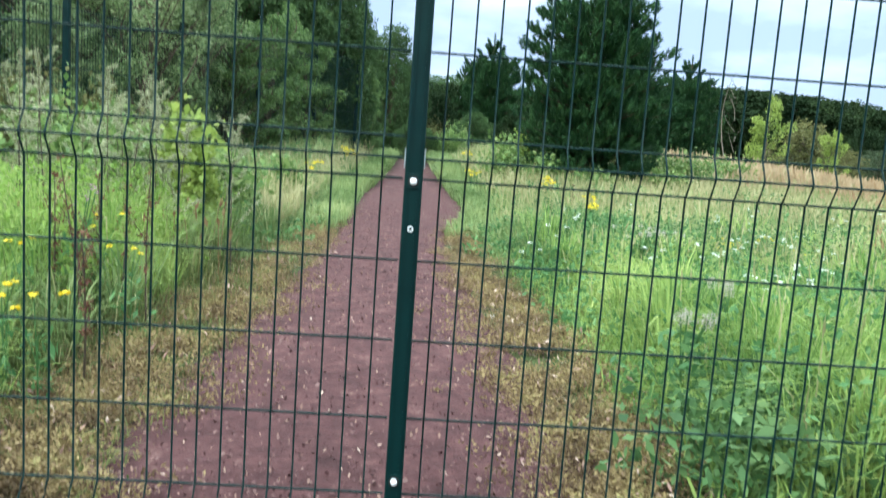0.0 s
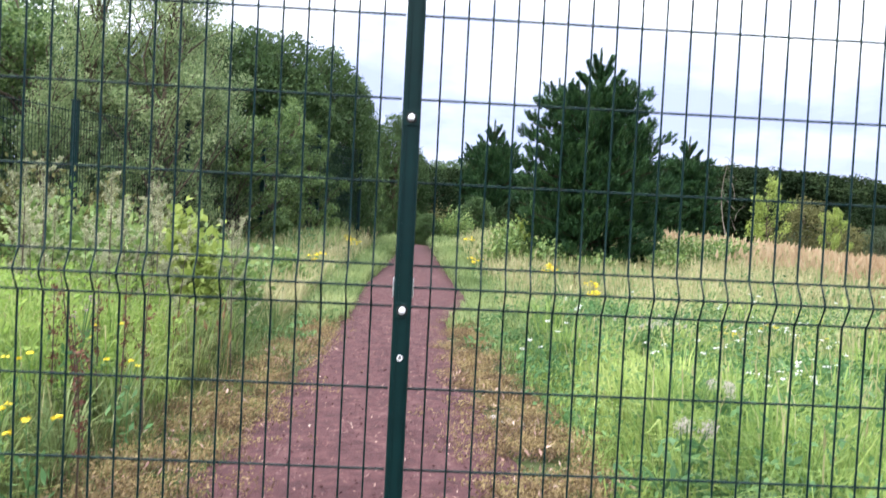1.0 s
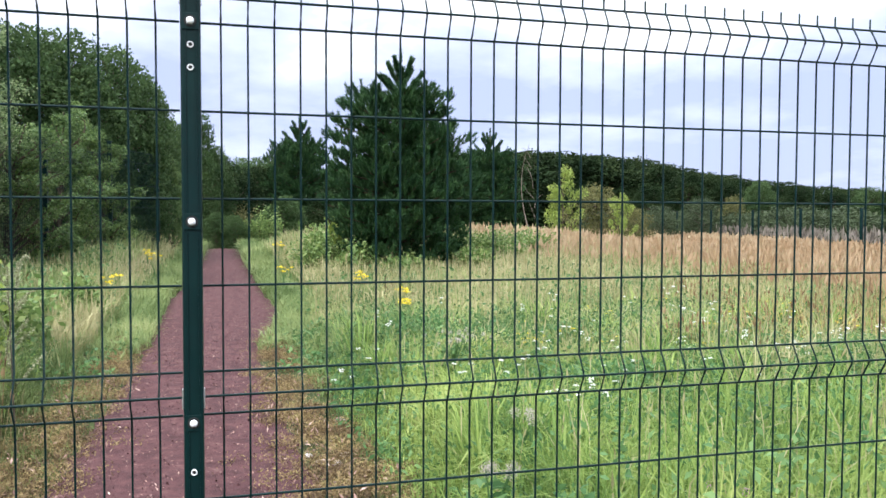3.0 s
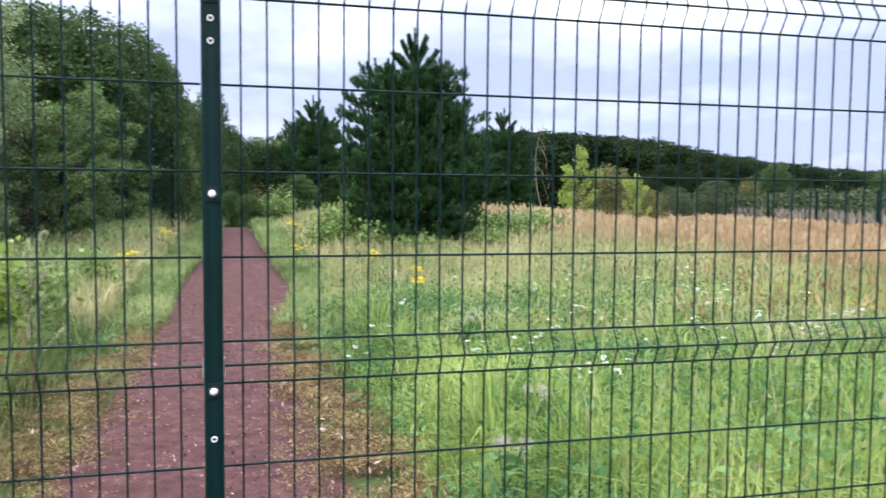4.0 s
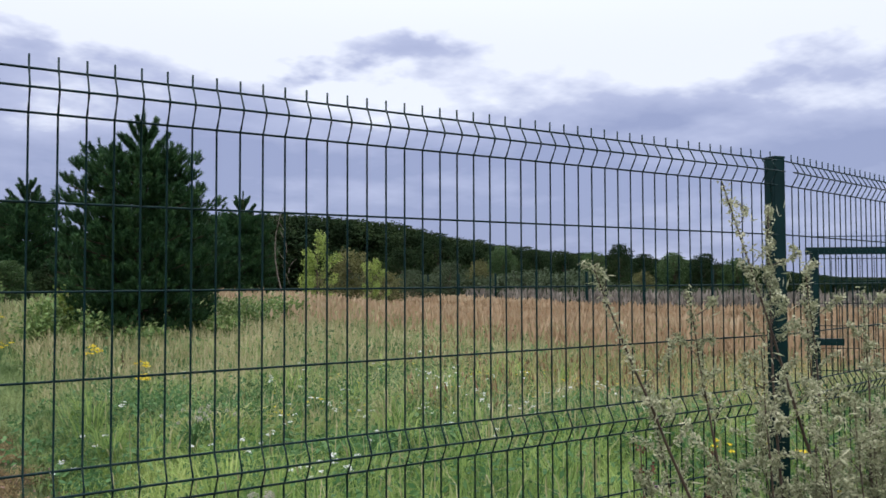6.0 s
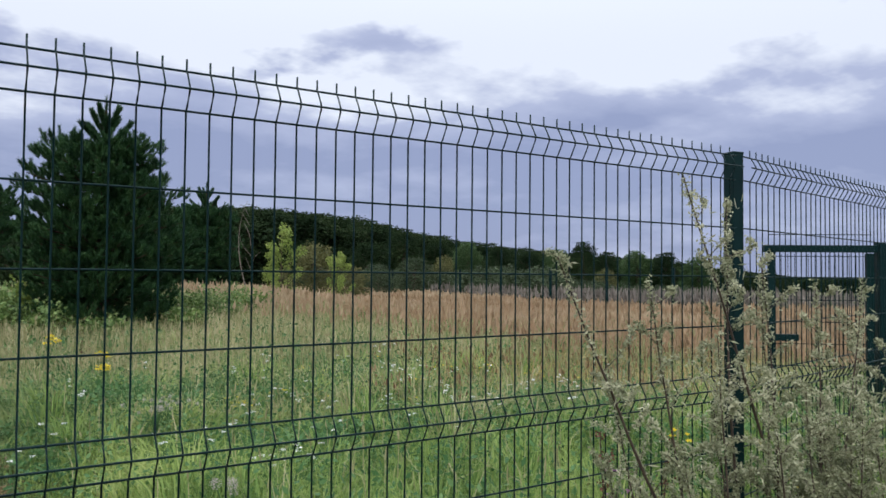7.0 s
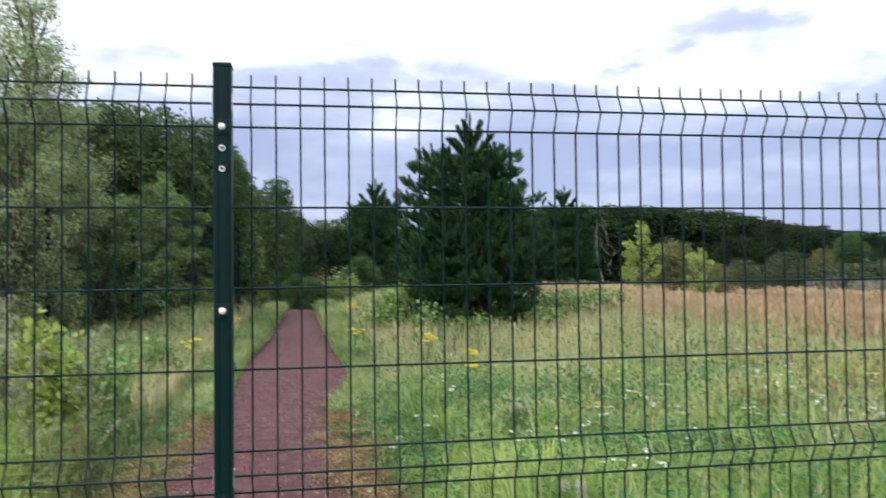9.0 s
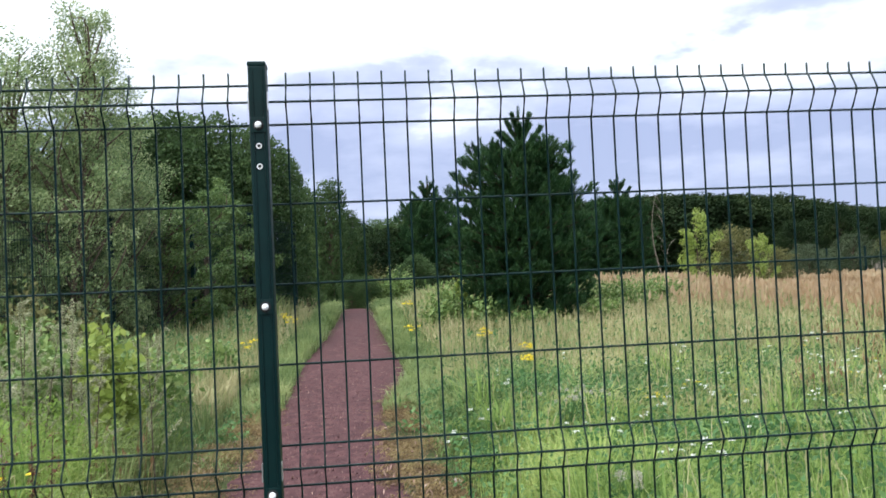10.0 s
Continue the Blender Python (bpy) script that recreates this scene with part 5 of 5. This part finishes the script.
def tuft_flower(name, x, y, h, heads, flat, size, petal, label, category="flower", group="", spread=0.05, leafs=40, n=12):
    """A flowering weed: thin stalks, each with a clustered head, and leaves along them."""
    p = thing(name, (x, y, gz(x, y) - 0.02), rng.uniform(0, 360), label=label, category=category, group=group)
    for k in range(heads):
        e = np.array([rng.normal(0, spread), rng.normal(0, spread), h * rng.uniform(0.86, 1.04)])
        fork = np.array([0, 0, h * rng.uniform(0.35, 0.7)])
        v, f = tube_arrays(np.vstack([[0, 0, 0], fork, (fork + e) / 2, e]), [0.003, 0.0025, 0.002, 0.0014], 4)
        stalk = part("stalk", smooth(mesh_of("stalk", v, f, HERB)), p)
        r, b = flat * np.sqrt(rng.uniform(0, 1, n)), rng.uniform(0, 6.28, n)
        at = np.column_stack([e[0] + r * np.cos(b), e[1] + r * np.sin(b), e[2] + rng.normal(0, flat * 0.15, n) + 0.2 * (flat - r)])
        part("flower_head", mesh_of("flower_head", *leaf_arrays(at, np.full(n, size), None, 0.85, 0.9), petal), p)
    low = np.column_stack([rng.normal(0, 0.04, leafs), rng.normal(0, 0.04, leafs), rng.uniform(0.03, h * 0.75, leafs)])
    part("leaves", mesh_of("leaves", *leaf_arrays(low, np.full(leafs, 0.045), None, 0.4, 0.35), HERB), p)
    return p


def again(kinds, k, x, y):
    """A further plant like one of the kinds already built."""
    s = rng.uniform(0.82, 1.12)
    ob = copy_thing(kinds[k % len(kinds)], Matrix.Identity(4))
    ob.matrix_basis = pose(x, y, gz(x, y) - 0.02, 0, 0, rng.uniform(0, 360)) @ Matrix.Diagonal((s, s, s, 1))
    return ob


# white yarrow across the meadow
YARROW = "white flat-headed yarrow among meadow grass"
yarrow = [(1.99, 1.9), (2.05, 2.05), (1.85, 2.0), (1.92, 2.2), (0.96, 3.2), (1.42, 4.8), (3.35, 3.0), (3.5, 2.5), (6.4, 4.0), (3.05, 5.8), (3.3, 5.7), (0.75, 3.0)]
for k in range(44):
    s = rng.uniform(0, 1)
    yarrow.append((1.2 + 4.6 * rng.uniform(0, 1) ** 0.8, 2.6 + 2.6 * s + rng.normal(0, 0.4) + (1.8 if k % 4 == 0 else 0)))
kinds = [tuft_flower("yarrow", *yarrow[k], (0.52, 0.46, 0.50, 0.42)[k], 3 + k % 2, 0.018, 0.011, WHITE, YARROW, "flower", "white yarrow in the meadow", 0.05) for k in range(4)]
for k, (x, y) in enumerate(yarrow[4:]):
    again(kinds, k, x, y)
# ragwort
for x, y, h in [(1.83, 8.8, 0.58), (2.3, 8.2, 0.42), (2.09, 7.0, 0.42), (-1.05, 12.4, 0.6), (0.98, 10.8, 0.5), (-1.3, 9.0, 0.55), (-1.2, 12.9, 0.6), (1.15, 14.6, 0.6)]:
    tuft_flower("ragwort", x, y, h, 9, 0.036, 0.024, YELLOW, "yellow ragwort in full flower", "flower", "yellow ragwort", 0.05)
for x, y, h in [(-1.30, 0.70, 0.45), (-1.157, 0.61, 0.44), (-1.47, 1.97, 0.55), (-1.36, 0.8, 0.46), (-1.6, 1.5, 0.5), (-1.2, 1.6, 0.46)]:
    tuft_flower("hawkweed", x, y, h, 3, 0.013, 0.015, YELLOW, "small yellow hawkweed in long grass", "flower", "yellow hawkweed", 0.05)
kinds = [tuft_flower("yellow_herb", 3.2 + 0.7 * k, 4.3 + 0.3 * k, 0.36, 4, 0.014, 0.009, YELLOW, "thin yellow-flowered herb in the meadow", "flower", "small yellow meadow flowers", 0.06) for k in range(3)]
for k in range(32):
    again(kinds, k, rng.uniform(2.5, 6.4), rng.uniform(3.6, 6.8))
for x, y in [(3.35, -0.05), (3.7, 0.6), (3.9, 0.5), (3.6, 0.8)]:
    tuft_flower("hawkweed", x, y, 0.62, 3, 0.014, 0.016, YELLOW, "yellow hawkweed beside the corner post", "flower", "yellow hawkweed", 0.05)


def thistle(x, y, h, r, petal, label, n=640, heads=4, spread=0.05):
    p = thing("thistle", (x, y, gz(x, y) - 0.02), rng.uniform(0, 360), label=label, category="thistle", group="thistles in the meadow")
    stalks, puffs = [], []
    for k in range(heads):
        e = np.array([rng.normal(0, spread), rng.normal(0, spread), h * rng.uniform(0.85, 1.05)])
        stalks.append(tube_arrays(np.vstack([[0, 0, 0], [0, 0, h * 0.5], e]), [0.005, 0.004, 0.003], 5))
        d = unit(rng.normal(size=(n // heads, 3)))
        puffs.append(e + d * (r * rng.uniform(0.2, 1, (n // heads, 1)) ** 0.5))
    for st, at in zip(stalks, puffs):
        part("stalk", smooth(mesh_of("stalk", *st, HERB)), p)
        part("flower_head", mesh_of("flower_head", *leaf_arrays(at, np.full(len(at), 0.012), None, 0.0, 0.3), petal), p)
    low = np.column_stack([rng.normal(0, 0.06, 60), rng.normal(0, 0.06, 60), rng.uniform(0.02, h * 0.8, 60)])
    part("leaves", mesh_of("leaves", *leaf_arrays(low, np.full(60, 0.09), None, 0.3, 0.25), HERB), p)
    return p


thistle(1.02, 0.86, 0.50, 0.030, FLUFF, "thistle gone to pale downy seed", 380)
thistle(1.43, 1.48, 0.48, 0.028, FLUFF, "thistle gone to pale downy seed", 380)
thistle(1.75, 3.9, 0.48, 0.016, FLUFF, "thistle with pinkish seed heads", 500, 11, 0.12)
thistle(1.90, 4.1, 0.46, 0.016, FLUFF, "thistle with pinkish seed heads", 500, 11, 0.12)
thistle(1.84, 0.60, 0.40, 0.018, PINK, "knapweed with a purple flower head", 60)
thistle(2.15, -0.15, 0.75, 0.016, PINK, "knapweed with a purple flower head", 60)
thistle(-1.56, 1.93, 0.68, 0.018, PINK, "knapweed with a purple flower head", 60)


def dock(x, y, h, label="withered red-brown dock stalk in the grass"):
    p = thing("dock", (x, y, gz(x, y) - 0.02), rng.uniform(0, 360), label=label, category="weed", group="dock stalks")
    stem = limb_points((0, 0, 0), (rng.normal(0, 0.04), rng.normal(0, 0.04), h), 0.02, 8)
    pieces, seeds = [tube_arrays(stem, np.linspace(0.005, 0.002, 8), 5)], [spray(stem[3:], 110, 0.011, 0.012, 0.8)]
    for k in range(3):
        s = stem[3 + k % 4]
        e = s + np.array([rng.normal(0, 0.05), rng.normal(0, 0.05), rng.uniform(0.08, 0.16)])
        tw = limb_points(s, e, 0.01, 4)
        pieces.append(tube_arrays(tw, np.linspace(0.002, 0.001, 4), 4))
        seeds.append(spray(tw, 36, 0.009, 0.012, 0.8))
    for st, sd in zip(pieces, seeds):
        part("stem", smooth(mesh_of("stem", *st, RED_STEM)), p)
        tagged(part("seed_head", mesh_of("seed_head", *sd, DOCK), p), kind="stuff")
    return p


for x, y, h in [(-1.50, 1.87, 0.82), (-1.46, 1.95, 0.74), (-1.37, 1.94, 0.80), (-1.18, 1.76, 0.78), (-1.13, 0.90, 0.62), (-1.62, 1.8, 0.74), (-1.43, 1.6, 0.66), (2.2, 8.9, 0.5), (-1.55, 0.95, 0.64), (2.55, 0.25, 0.8), (2.75, 0.2, 0.75)]:
    dock(x, y, h)


# pale stones beside the path, and a bare dead sapling by the wood
def stone(x, y, s):
    bm = bmesh.new()
    bmesh.ops.create_icosphere(bm, subdivisions=2, radius=s)
    for v in bm.verts:
        v.co *= 1 + 0.3 * noise.noise(v.co * (1.1 / s) + Vector((x * 9, y * 7, 0)))
        v.co.z *= 0.6
    ob = new("stone", bm_mesh("stone", bm, STONE, True))
    ob.matrix_basis = pose(x, y, gz(x * 0.9, y) + s * 0.35, 0, 0, rng.uniform(0, 360))
    return tagged(ob, "pale broken stone at the path edge", "stone", "stones beside the path")


for x, y, s in [(0.58, 2.45, 0.038), (0.66, 2.40, 0.03), (0.72, 2.52, 0.04), (0.52, 2.6, 0.024), (0.80, 3.3, 0.04), (0.70, 2.9, 0.026), (-0.82, 5.0, 0.04), (-0.90, 5.1, 0.035), (-0.86, 6.3, 0.03), (-0.74, 15.5, 0.06), (-0.62, 4.2, 0.02)]:
    stone(x, y, s)

p = thing("dead_sapling", on_ground(*polar(21.9, 28.5), 0.1), 0, label="bare bleached dead sapling behind the pine", category="tree")
v, f = tube_arrays(limb_points((0, 0, 0), (-0.35, 0, 3.9), 0.15, 9), np.linspace(0.028, 0.006, 9), 5)
part("trunk", smooth(mesh_of("trunk", v, f, GREY_TWIG)), p)
for k in range(7):
    z = 1.3 + 0.35 * k
    end = (-0.09 * z + rng.choice([-1, 1]) * rng.uniform(0.2, 0.45), 0, z + rng.uniform(0.3, 0.8))
    v, f = tube_arrays(limb_points((-0.09 * z, 0, z), end, 0.05, 5), np.linspace(0.011, 0.004, 5), 4)
    part("branch", smooth(mesh_of("branch", v, f, GREY_TWIG)), p)
